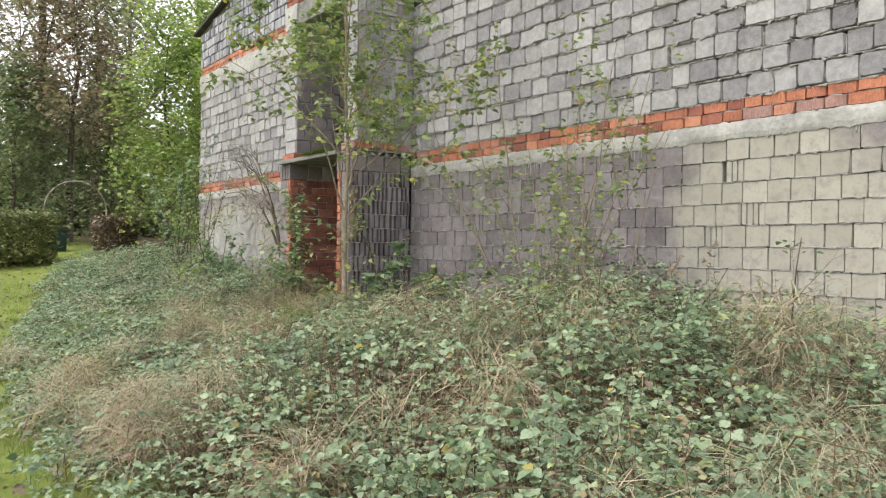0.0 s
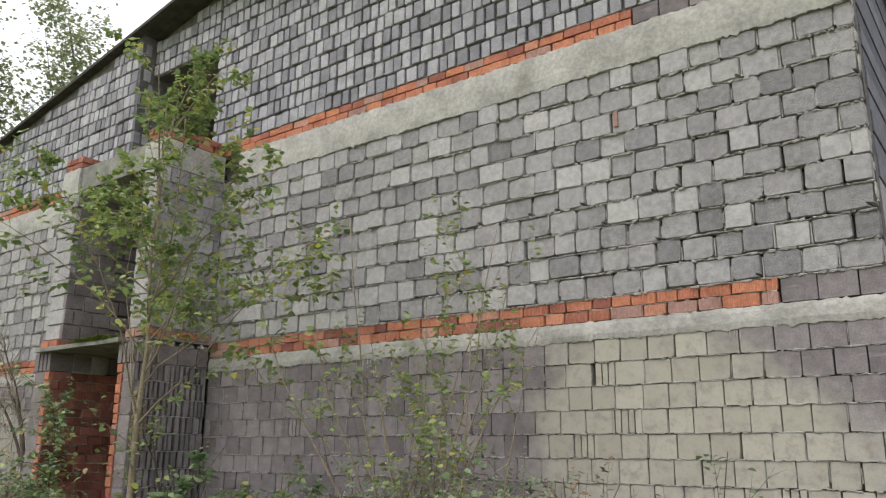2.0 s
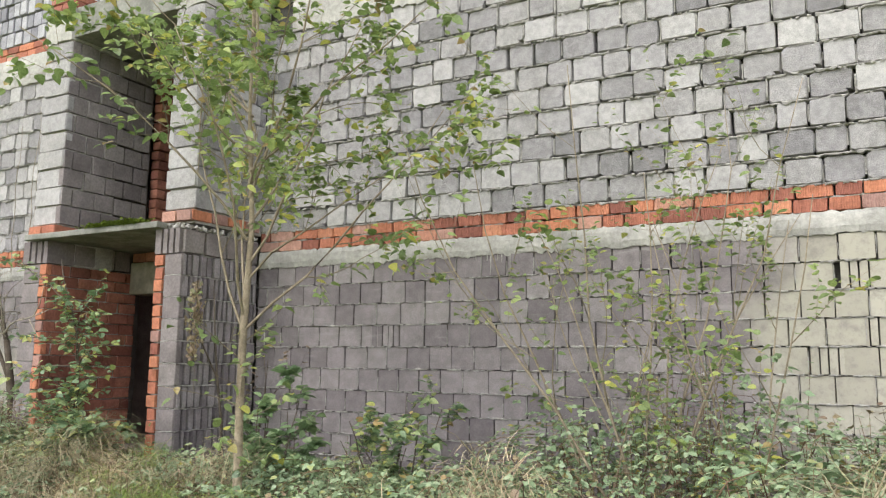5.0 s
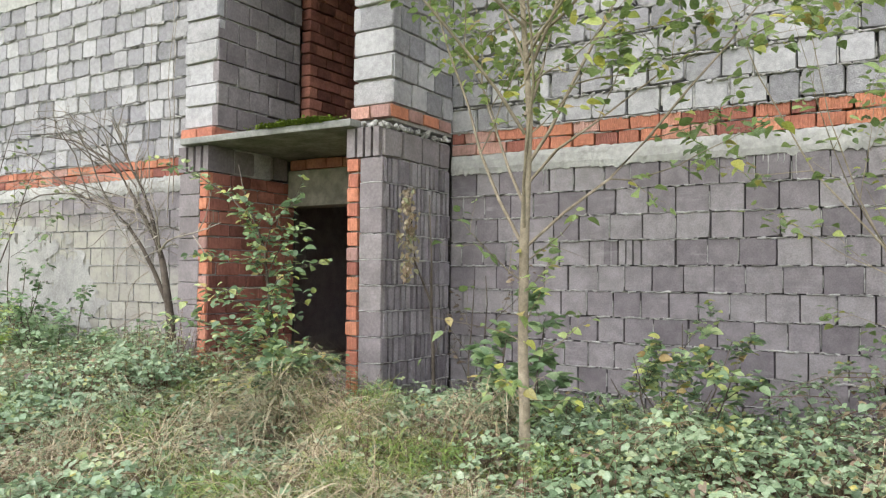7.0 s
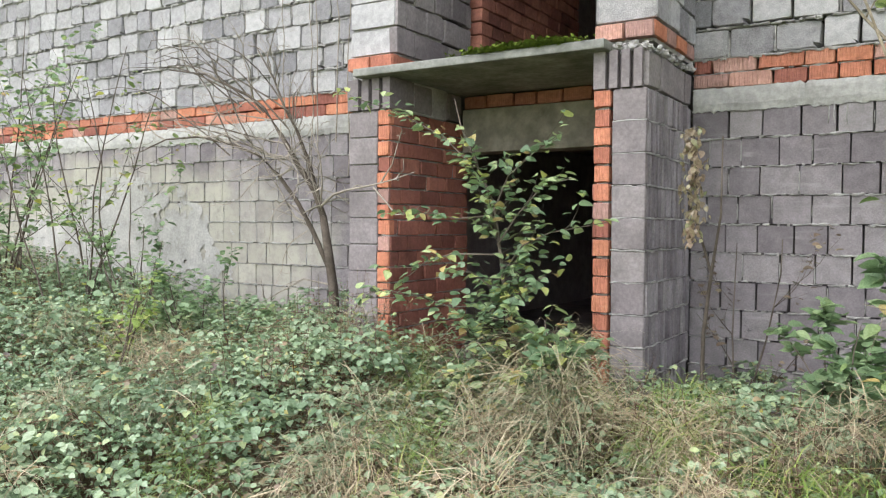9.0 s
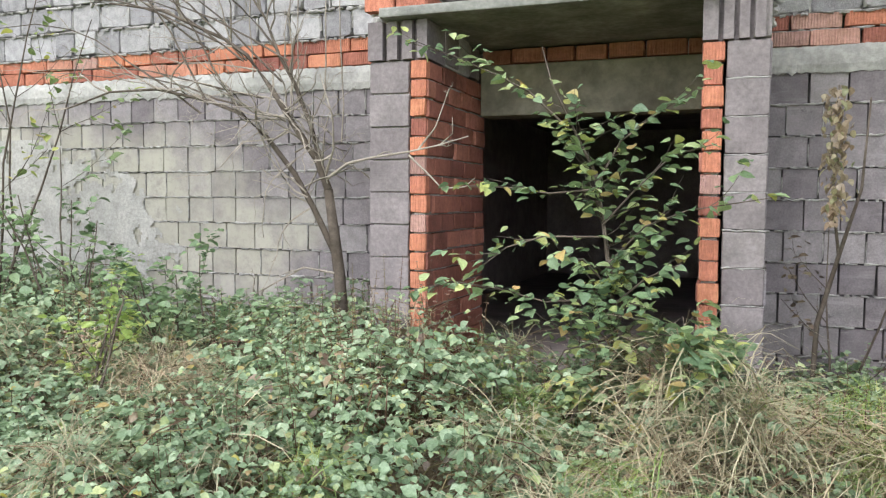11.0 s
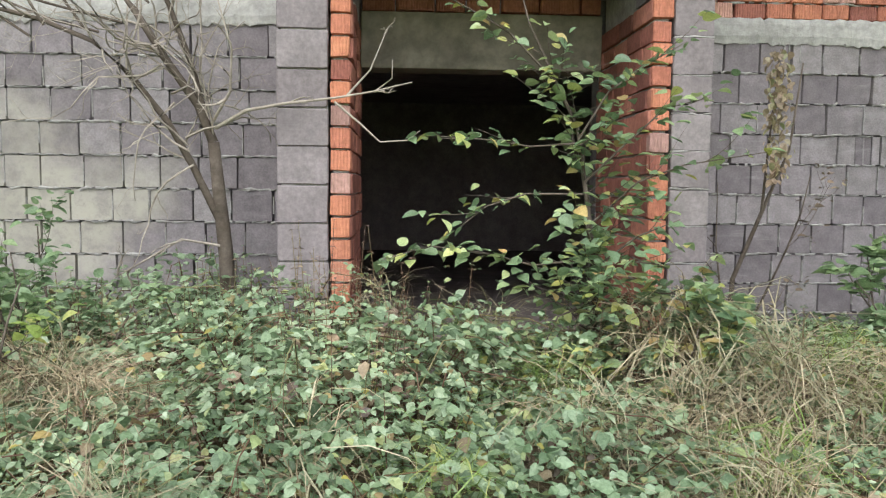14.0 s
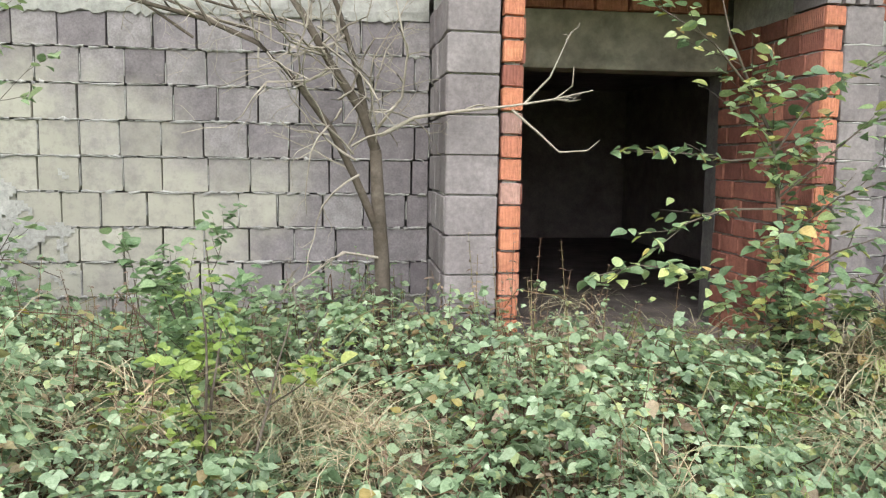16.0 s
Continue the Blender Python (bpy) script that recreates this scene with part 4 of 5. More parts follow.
# large straw tussocks: x, y, radius, height
TUSSOCKS = ((-5.4, 1.45, 0.5, 1.0), (-4.7, 1.4, 0.4, 0.9), (-7.4, 1.5, 0.4, 0.9), (-4.3, 3.3, 0.42, 1.5), (-3.3, 2.7, 0.36, 1.2), (-3.1, 4.95, 0.36, 1.5), (-2.65, 4.6, 0.38, 1.5), (-2.0, 3.7, 0.34, 1.1), (-11.5, 5.0, 0.28, 0.4), (-10.9, 4.7, 0.28, 0.4), (-10.75, 3.9, 0.4, 0.9), (-10.45, 3.2, 0.32, 0.7), (-10.1, 4.75, 0.36, 1.6), (-9.85, 4.35, 0.42, 1.3), (-9.3, 4.4, 0.32, 1.0), (-9.3, 3.4, 0.3, 0.7), (-8.6, 4.6, 0.35, 0.9), (-12.75, 4.3, 0.42, 1.0), (-12.5, 3.95, 0.34, 0.9), (-12.95, 4.6, 0.3, 0.9))


def at_tussock(x, y):
    return any((x - a) ** 2 + (y - b) ** 2 < (0.85 * r) ** 2 for a, b, r, _ in TUSSOCKS)


def sparse(x, y):
    """True where straw has the upper hand over the brambles."""
    if at_tussock(x, y):
        return True
    zone = math.exp(-((x + 9.4) / 1.5) ** 2 - ((y - 3.9) / 0.95) ** 2)
    patch = noise.noise((x * 0.7 + 9, y * 0.9, 2.2))
    return zone * 1.15 + max(0, patch - 0.12) * 1.9 > noise.noise((x * 9, y * 9, 1)) * 0.5 + 0.55


def scatter(x0, x1, y0, y1, count, g, keep):
    out = []
    while len(out) < count:
        x, y = g.uniform(x0, x1), g.uniform(y0, y1)
        if keep(x, y):
            out.append((x, y))
    return out


def thicket(name, x0, x1, clumps, seed, material, size, label):
    """Bramble: arching canes that carry leaves of three leaflets, densest in the top layer."""
    g = np.random.default_rng(seed)
    pos, axis, nrm, siz = [], [], [], []
    for x, y in scatter(x0, x1, 0.6, 6.4, clumps, g, inside):
        h = canopy(x, y)
        z = ground_z(x, y) + h * (1 - abs(g.normal(0, 0.30)))
        z = max(z, ground_z(x, y) + 0.03)
        a = g.uniform(0, 2 * np.pi)
        tilt = g.normal(0, 0.4, 2)
        n = np.array([tilt[0], tilt[1] - 0.25, 1.0])
        s = size * g.uniform(0.6, 1.35)
        for k, off in enumerate((-1.15, 0.0, 1.15)):
            b = a + off + g.normal(0, 0.15)
            pos.append((x + 0.25 * s * math.cos(b), y + 0.25 * s * math.sin(b), z))
            axis.append((math.cos(b), math.sin(b), g.normal(-0.25, 0.25)))
            nrm.append(n + g.normal(0, 0.2, 3))
            siz.append(s * (1.15 if k == 1 else 0.9))
    me = leaves(name, np.array(pos), np.array(axis), np.array(nrm), siz, material, "plain", 1.0)
    return tagged(obj(name, me), label, "brambles", kind="stuff")


thicket("bramble_understorey", -7.2, 0.8, 4600, 11, BRAMBLE, 0.042, "shaded green bramble leaves low in the thicket")
thicket("bramble_understorey", -11.4, -7.2, 2600, 12, BRAMBLE, 0.044, "shaded green bramble leaves low in the grass")
thicket("bramble_understorey", -19.0, -11.4, 4600, 13, BRAMBLE, 0.04, "shaded green bramble leaves low in the thicket")


def bramble_bed(name, x0, x1, count, seed, size, label):
    """Arching canes with leaves of three leaflets along both sides."""
    g = np.random.default_rng(seed)
    t = Tubes()
    pos, axis, nrm, siz = [], [], [], []
    for x, y in scatter(x0, x1, 0.5, 6.35, count, g, inside):
        h = canopy(x, y)
        z0 = ground_z(x, y)
        a, l = g.uniform(0, 6.28), g.uniform(0.3, 0.85) * (0.5 + h)
        d = np.array([math.cos(a), math.sin(a), 0.0])
        w = np.array([-d[1], d[0], 0.0])
        top = h * g.uniform(0.7, 1.25)
        bow = g.normal(0, 0.12)
        at = lambda s: np.array([x, y, z0]) + d * l * s + w * bow * s * s + np.array([0, 0, top * (1 - (1 - min(s / 0.62, 1)) ** 2.2 - 0.55 * max(0, s - 0.62))])
        if not inside(*at(1.0)[:2]) or (sparse(x, y) and g.random() < (0.72 if at_tussock(x, y) else 0.62 if x > -7 else 0.4)):
            continue
        if g.random() < 0.35:
            t.add([tuple(at(s)) for s in (0, 0.2, 0.45, 0.75, 1.0)], [0.004, 0.0038, 0.0034, 0.0026, 0.0014], 3)
        vigour = g.uniform(0.55, 1.45) * size
        for k in range(9):
            s = 0.22 + 0.78 * (k + g.random() * 0.7) / 9
            p = at(min(s, 1.0))
            b = a + (1 if k % 2 else -1) * g.uniform(0.5, 1.5)
            out = np.array([math.cos(b), math.sin(b), g.uniform(-0.1, 0.7)])
            q = p + out * 0.05
            tilt = np.array([0.55 * math.cos(b), 0.55 * math.sin(b) - 0.2, 1.0]) + g.normal(0, 0.35, 3)
            big = vigour * g.uniform(0.7, 1.2) * (1.1 - 0.5 * max(0, s - 0.6))
            for off in (-1.2, 0.0, 1.2):
                e = b + off + g.normal(0, 0.2)
                pos.append(q)
                axis.append((math.cos(e), math.sin(e), g.normal(-0.2, 0.3)))
                nrm.append(tilt + g.normal(0, 0.25, 3))
                siz.append(big * (1.15 if off == 0 else 0.85))
    me = leaves(name, np.array(pos), np.array(axis), np.array(nrm), siz, BRAMBLE, "plain", 1.12)
    root = tagged(new(name), label, "brambles", kind="stuff")
    obj("foliage", me, root)["kind"] = "stuff"
    obj("cane_mass", t.mesh("cane_mass", STEM), root)["kind"] = "stuff"


bramble_bed("bramble_thicket", -7.2, 0.8, 3600, 211, 0.037, "dense green bramble thicket growing against the block wall")
bramble_bed("bramble_thicket", -11.4, -7.2, 1800, 212, 0.035, "low green brambles mixed with dry grass before the porch")
bramble_bed("bramble_thicket", -19.0, -11.4, 3700, 213, 0.036, "dense green bramble thicket beside the entrance")


def herb_bed(name, spots, seed, material, size, label):
    """Upright weeds: one stem each, pairs of leaves that shrink upwards."""
    g = np.random.default_rng(seed)
    t = Tubes()
    pos, axis, nrm, siz = [], [], [], []
    for x, y, h in spots:
        z0 = ground_z(x, y)
        lean = g.normal(0, 0.12, 2)
        n = int(h / 0.065) + 2
        top = (x + lean[0] * h, y + lean[1] * h, z0 + h)
        t.add([(x, y, z0), ((x + top[0]) / 2 + 0.01, (y + top[1]) / 2, z0 + h * 0.5), top], [0.004, 0.003, 0.0012], 3)
        for k in range(n):
            f = 0.3 + 0.7 * k / (n - 1)
            a0 = (k % 2) * 1.57 + g.normal(0, 0.2)
            for a in (a0, a0 + math.pi):
                pos.append((x + lean[0] * h * f, y + lean[1] * h * f, z0 + h * f))
                axis.append((math.cos(a), math.sin(a), g.normal(0.0, 0.25)))
                nrm.append((-0.4 * math.cos(a) + g.normal(0, 0.25), -0.4 * math.sin(a) + g.normal(0, 0.25) - 0.15, 1.0))
                siz.append(size * g.uniform(0.7, 1.2) * (1.15 - 0.75 * f))
    root = tagged(new(name), label, "weeds", kind="stuff")
    obj("foliage", leaves(name, np.array(pos), np.array(axis), np.array(nrm), siz, material, "leaf", 0.85), root)["kind"] = "stuff"
    obj("stem_mass", t.mesh("stem_mass", STEM), root)["kind"] = "stuff"


hg = np.random.default_rng(301)
herb_bed("upright_weeds", [(x, y, canopy(x, y) * hg.uniform(0.8, 1.35)) for x, y in scatter(-18, -11.4, 2.2, 6.1, 950, hg, inside)], 302, HERB, 0.052, "upright green nettle-like weeds among the brambles")
herb_bed("upright_weeds", [(x, y, canopy(x, y) * hg.uniform(0.9, 1.4)) for x, y in scatter(-7, 0, 1.5, 6.3, 420, hg, inside)], 303, BRAMBLE, 0.056, "upright pale green weeds before the long wall")
herb_bed("upright_weeds", [(x, y, canopy(x, y) * hg.uniform(0.8, 1.5)) for x, y in scatter(-11.2, -7, 1.8, 6.3, 200, hg, inside)], 304, HERB, 0.065, "low green weeds in the grass before the porch")


herb_bed("withered_weeds", [(x, y, canopy(x, y) * hg.uniform(0.9, 1.4)) for x, y in scatter(-18, 0, 1.3, 5.8, 520, hg, lambda x, y: inside(x, y) and noise.noise((x * 0.8 + 3, y * 1.1, 7)) > 0.12)], 305, DRYLEAF, 0.055, "dark brown withered weeds standing among the brambles")


dead = [(-4.2, 2.45), (-4.6, 2.1), (-3.9, 2.8), (-9.6, 4.7), (-10.6, 4.9), (-11.6, 5.0), (-12.8, 4.9), (-13.6, 4.8), (-8.8, 4.2), (-7.6, 3.6), (-6.6, 3.0)]
herb_bed("dead_stalks", [(a + hg.normal(0, 0.25), b + hg.normal(0, 0.2), (canopy(a, b) + 0.12) * hg.uniform(0.7, 1.4)) for a, b in dead for _ in range(34)], 306, REDLEAF, 0.042, "red-brown dead weed stalks with shrivelled leaves")


def grass_bed(name, spots, blades, seed, material, length, label, spread=0.25, droop=0.5, width=0.02, category="grass", shape="blade"):
    """Tussocks: blades that rise from each spot and fall outwards."""
    g = np.random.default_rng(seed)
    pos, axis, nrm, siz, wid = [], [], [], [], []
    for x, y, r, hgt in spots:
        n = int(blades * (r / 0.3) ** 1.3)
        for _ in range(n):
            a = g.uniform(0, 6.28)
            d = abs(g.normal(0, 0.5)) * r
            px, py = x + d * math.cos(a), y + d * math.sin(a)
            b = a + g.normal(0, 0.6)
            lean = g.uniform(0.15, 1.0) * droop + 0.5 * d / r
            s = length * hgt * g.uniform(0.5, 1.2)
            if shape == "strand" and g.random() < 0.85:
                # matted: strands lie over the tussock's dome and hang outwards
                f = min(d / r, 1.6)
                top = 0.98 * canopy(px, py) + 0.18 * hgt
                pos.append((px, py, ground_z(px, py) + max(0.03, top * (1 - 0.42 * f * f)) * g.uniform(0.55, 1.05)))
                b += g.normal(0, 0.9)
                axis.append((math.cos(b) + g.normal(0, 0.3), math.sin(b) + g.normal(0, 0.3), g.normal(0.25 - 0.35 * f, 0.35)))
                nrm.append((math.cos(b) * 0.3 + g.normal(0, 0.2), math.sin(b) * 0.3 + g.normal(0, 0.2), 1.0))
                siz.append(s * 0.85)
                wid.append(g.uniform(0.6, 1.4) * width / length)
                continue
            z = ground_z(px, py) + (0.7 if shape == "strand" else 0.2) * canopy(px, py) * g.uniform(0, 1)
            pos.append((px, py, z))
            axis.append((math.cos(b) * lean, math.sin(b) * lean, 1.0))
            nrm.append((-math.cos(b) * 0.2 + g.normal(0, 0.3), -math.sin(b) * 0.2 + g.normal(0, 0.3), 1.0) if shape == "strand" else (-math.cos(b), -math.sin(b), 0.3))
            siz.append(s)
            wid.append(g.uniform(0.6, 1.4) * width / length)
    me = leaves(name, np.array(pos), np.array(axis), np.array(nrm), siz, material, shape, wid)
    return tagged(obj(name, me), label, category, kind="stuff")


gg = np.random.default_rng(77)
# straw tussocks: before the porch, by its east pier, along the track and in the thicket
straw = list(TUSSOCKS)
straw += [(x, y, gg.uniform(0.2, 0.4), gg.uniform(0.6, 1.1)) for x, y in scatter(-11.6, -6.8, 1.5, 4.9, 9, gg, inside)]
straw += [(x, y, gg.uniform(0.15, 0.35), gg.uniform(0.7, 1.3)) for x, y in scatter(-7, 0, 0.8, 4.2, 30, gg, inside)]
straw += [(x, y, gg.uniform(0.15, 0.3), gg.uniform(0.5, 1.0)) for x, y in scatter(-18, -11.6, 2.4, 4.6, 16, gg, inside)]
straw += [(x, y, gg.uniform(0.2, 0.38), gg.uniform(0.7, 1.2)) for x, y in scatter(-17, 0.3, 0.7, 5.6, 46, gg, lambda x, y: inside(x, y) and sparse(x, y))]
grass_bed("dry_grass", straw, 290, 31, DRYGRASS, 0.40, "dry straw-coloured grass tussocks fallen over among brambles", droop=1.5, width=0.0042, shape="strand")
green_spots = [(x, y, 0.35, gg.uniform(0.4, 0.9)) for x, y in scatter(-11.5, -6.8, 1.2, 5.5, 26, gg, inside)]
grass_bed("green_grass", green_spots, 260, 32, GREENGRASS, 0.32, "green grass blades between the brambles", droop=0.9, width=0.006, shape="strand")
track = [(x, y, 0.5, gg.uniform(0.35, 0.7)) for x, y in scatter(-19, -1.5, -1.6, 2.6, 270, gg, lambda x, y: y < edge_y(x) + 0.35)]
grass_bed("track_grass", track, 85, 33, GREENGRASS, 0.22, "short green grass on the track", width=0.007)

# withered leaves lying and hanging in the thicket
g = np.random.default_rng(41)
sp = scatter(-18, 0, 0.9, 5.9, 9000, g, lambda x, y: inside(x, y) and (sparse(x, y) or noise.noise((x * 1.1, y * 1.1, 5)) > 0.15))
P = np.array([(x, y, ground_z(x, y) + canopy(x, y) * g.uniform(0.35, 1.05)) for x, y in sp])
ax, nm = fan(len(P), g, 0.5)
tagged(obj("withered_leaves", leaves("withered_leaves", P, ax, nm, g.uniform(0.03, 0.075, len(P)), DRYLEAF, "plain")), "brown withered leaves caught in the brambles", "leaves", kind="stuff")


fg = np.random.default_rng(43)
sp = scatter(-24, -2, -1.5, 3.6, 2200, fg, lambda x, y: y < edge_y(x) + 0.2)
P = np.array([(x, y, ground_z(x, y) + 0.05 + 0.05 * fg.random()) for x, y in sp])
ax, nm = fan(len(P), fg, 0.0)
tagged(obj("fallen_leaves", leaves("fallen_leaves", P, ax, nm, fg.uniform(0.04, 0.09, len(P)), DRYLEAF, "plain")), "brown fallen leaves lying in the grass of the track", "leaves", kind="stuff")


class Plant:
    """Grows stems from a base; keeps the twigs and the leaves' places."""

    def __init__(self, seed):
        self.r = random.Random(seed)
        self.tubes, self.twigs, self.tips, self.dirs = Tubes(), Tubes(), [], []
        self.trunk, self.limbs = self.tubes, []

    def next_limb(self):
        self.tubes = Tubes()
        self.limbs.append(self.tubes)

    def grow(self, p, d, length, rad, level, rise=0.15, wander=0.18, kids=4, spread=0.9, bare=0.0, steps=6, shrink=0.55, leaf_from=1, per=2):
        r = self.r
        p, d = Vector(p), Vector(d).normalized()
        pts, dirs = [p.copy()], [d.copy()]
        for _ in range(steps):
            d = (d + Vector((r.gauss(0, wander), r.gauss(0, wander), r.gauss(0, wander) + rise * 0.5))).normalized()
            p = p + d * (length / steps)
            pts.append(p.copy())
            dirs.append(d.copy())
        rr = [rad * (1 - 0.72 * i / steps) for i in range(steps + 1)]
        (self.tubes if rad > 0.008 else self.twigs).add(pts, rr, 7 if rad > 0.02 else 4 if rad > 0.008 else 3)
        if level <= leaf_from:
            for i in range(1, steps + 1):
                for _ in range(per):
                    if r.random() > bare:
                        self.tips.append(pts[i] + Vector((r.gauss(0, 0.02), r.gauss(0, 0.02), r.gauss(0, 0.02))))
                        self.dirs.append(dirs[i])
        if level > 0:
            for k in range(kids):
                f = 0.25 + 0.75 * (k + r.random()) / kids
                i = min(steps, max(1, int(f * steps)))
                a = r.uniform(0, 6.28)
                q = dirs[i].orthogonal().normalized()
                q.rotate(Matrix.Rotation(a, 3, dirs[i]))
                nd = dirs[i] * (1 - spread * 0.5) + q * spread
                self.grow(pts[i], nd, length * shrink * r.uniform(0.7, 1.2) * (1.15 - 0.4 * f), max(rr[i] * 0.6, 0.0018), level - 1, rise, wander, kids, spread, bare, steps, shrink, leaf_from, per)
        return pts

    def crown(self, name, size, material, shape="leaf", width=1.0, droop=0.25, keep=None):
        g = np.random.default_rng(len(self.tips) + 3)
        ps = [(t, d) for t, d in zip(self.tips, self.dirs) if keep is None or keep(t)]
        n = len(ps)
        P = np.array([tuple(t) for t, _ in ps])
        D = np.array([tuple(d) for _, d in ps])
        a = g.uniform(0, 6.28, n)
        ax = np.stack([np.cos(a), np.sin(a), g.normal(-droop, 0.3, n)], 1) + 0.5 * D
        nm = np.stack([g.normal(0, 0.5, n), g.normal(-0.1, 0.5, n), np.ones(n)], 1)
        return leaves(name, P, ax, nm, size * g.uniform(0.55, 1.25, n), material, shape, width)


def finish(name, plant, label, category, bark, twig_mat, leaf_me, leaf_part="crown", group=""):
    root = tagged(new(name), label, category, group)
    if plant.trunk.v:
        obj("trunk", plant.trunk.mesh("trunk", bark), root)
    for limb in plant.limbs:
        if limb.v:
            obj("stem" if category == "shrub" else "limb", limb.mesh("limb", bark), root)
    if plant.twigs.v:
        obj("twig_mass", plant.twigs.mesh("twig_mass", twig_mat), root)["kind"] = "stuff"
    if leaf_me:
        obj(leaf_part, leaf_me, root)
    return root


def before_wall(t):
    if PL0 - 0.1 < t.x < PR1 + 0.1:
        return t.y < YF - 0.03 or (JL + 0.05 < t.x < JR - 0.05 and t.z < 2.6)
    return t.y < (YR if t.x > -11 else YL) - 0.03


# young tree between the porch and the long wall
def young_tree():
    b = Plant(4)
    x, y = -8.11, 4.43
    z0 = ground_z(x, y) - 0.05
    trunk = [(x, y, z0), (x + 0.01, y, z0 + 0.5), (x - 0.01, y + 0.01, 1.3), (x + 0.0, y, 1.88), (x + 0.02, y + 0.02, 2.6), (x - 0.03, y, 3.4), (x - 0.06, y + 0.02, 4.2), (x - 0.02, y, 5.1)]
    b.tubes.add(trunk, [0.040, 0.032, 0.029, 0.028, 0.019, 0.014, 0.010, 0.005], 9)
    arms = [(1.86, (-0.55, 0.05, 0.9), 1.5), (1.86, (0.75, 0.1, 0.75), 1.35), (1.95, (0.2, -0.5, 1.0), 1.3), (2.1, (-0.6, 0.3, 0.8), 1.4), (2.3, (0.5, 0.35, 0.9), 1.2), (2.5, (-0.5, -0.4, 0.9), 1.3), (2.8, (0.45, -0.25, 0.9), 1.3), (2.9, (-0.35, 0.45, 1.0), 1.2), (3.2, (-0.6, -0.1, 0.9), 1.1), (3.5, (0.5, 0.2, 1.0), 1.1), (3.8, (-0.4, 0.2, 1.0), 1.0), (4.1, (0.3, -0.3, 1.0), 0.9), (4.5, (-0.2, 0.3, 1.0), 0.8), (4.6, (0.5, 0.2, 0.9), 0.7), (3.0, (0.8, 0.1, 0.7), 1.2), (3.4, (-0.8, 0.2, 0.7), 1.2), (2.6, (0.1, 0.7, 0.9), 1.1)]
    for z, d, l in arms:
        b.next_limb()
        b.grow((x, y, z), d, l * 1.55, 0.011, 2, rise=0.05, wander=0.10, kids=4, spread=0.75, bare=0.30, steps=7, shrink=0.46, leaf_from=1, per=2)
    for z, d, l in [(2.2, (0.95, 0.1, 0.85), 2.2), (2.9, (0.9, -0.3, 0.7), 1.7), (3.1, (-0.7, -0.5, 0.8), 1.7)]:
        b.next_limb()
        b.grow((x, y, z), d, l, 0.0085, 2, rise=0.05, wander=0.10, kids=5, spread=0.7, bare=0.3, steps=8, shrink=0.36, leaf_from=1, per=2)
    for k in range(9):
        a = k * 2.4
        b.grow((x, y, 0.9 + 0.11 * k), (math.cos(a), math.sin(a), 0.5), b.r.uniform(0.3, 0.6), 0.005, 1, rise=0.05, wander=0.15, kids=3, bare=0.2, steps=5, per=1)
    root = finish("young_tree", b, "slender young tree with sparse yellowing leaves before the wall", "tree", BARK, BARK, b.crown("crown", 0.074, SAPLEAF, droop=0.35, keep=before_wall))
    return root


young_tree()


def shrub(name, x, y, stems, height, seed, leaf_mat, leaf_size, label, bare=0.3, spread=0.35, bark=BARK_DARK, kids=3, per=1, level=2, lean=(0, 0)):
    b = Plant(seed)
    r = b.r
    for i in range(stems):
        a = r.uniform(0, 6.28)
        px, py = x + r.gauss(0, 0.08), y + r.gauss(0, 0.08)
        b.next_limb()
        b.grow((px, py, ground_z(px, py) - 0.03), (lean[0] + spread * math.cos(a), lean[1] + spread * math.sin(a) - 0.05, 1.0), height * r.uniform(0.65, 1.1), 0.011, level, rise=0.12, wander=0.09, kids=kids, spread=0.65, bare=bare, steps=6, shrink=0.42, leaf_from=1, per=per)
    return finish(name, b, label, "shrub", bark, bark, b.crown("foliage", leaf_size, leaf_mat, keep=before_wall), "foliage")


shrub("wild_shrub", -5.6, 5.2, 11, 3.1, 8, SAPLEAF, 0.062, "thin upright wild shrub with few green leaves by the wall", bare=0.35, spread=0.36, per=2, bark=BARK)
shrub("wild_shrub", -4.9, 5.4, 5, 2.2, 9, SAPLEAF, 0.055, "thin upright wild shrub with few green leaves by the wall", bare=0.15, spread=0.38, per=2, bark=BARK)
shrub("wild_shrub", -7.6, 5.5, 8, 0.95, 10, DOORLEAF, 0.07, "low yellowing shrub with red leaf tips at the wall's foot", bare=0.1, per=2, spread=0.5)
shrub("wild_shrub", -8.5, 5.4, 7, 0.95, 14, HERB, 0.11, "low broad-leaved green shrub beside the young tree", bare=0.0, per=2, spread=0.35, kids=2)
shrub("wild_shrub", -3.2, 5.5, 4, 1.3, 15, HERB, 0.05, "wispy green weed before the pale wall", bare=0.5, spread=0.25)
shrub("wild_shrub", -4.3, 5.3, 7, 1.1, 16, DRYLEAF, 0.05, "withered brown weed stems before the wall", bare=0.5, spread=0.4)
shrub("wild_shrub", -16.0, 4.9, 7, 2.9, 117, HERB, 0.08, "tall green shrub shoots before the cement-smeared wall", bare=0.3, spread=0.22, per=2)
shrub("wild_shrub", -14.9, 5.0, 6, 2.8, 17, SAPLEAF, 0.075, "tall green shrub shoots before the cement-smeared wall", bare=0.3, spread=0.28)
shrub("wild_shrub", -14.2, 5.2, 6, 1.5, 18, HERB, 0.075, "green shrub shoots before the wall", bare=0.25, spread=0.35)
shrub("wild_shrub", -13.0, 4.9, 7, 1.0, 19, HERB, 0.06, "green shrub shoots beside the bare tree", bare=0.1, per=2, spread=0.5)


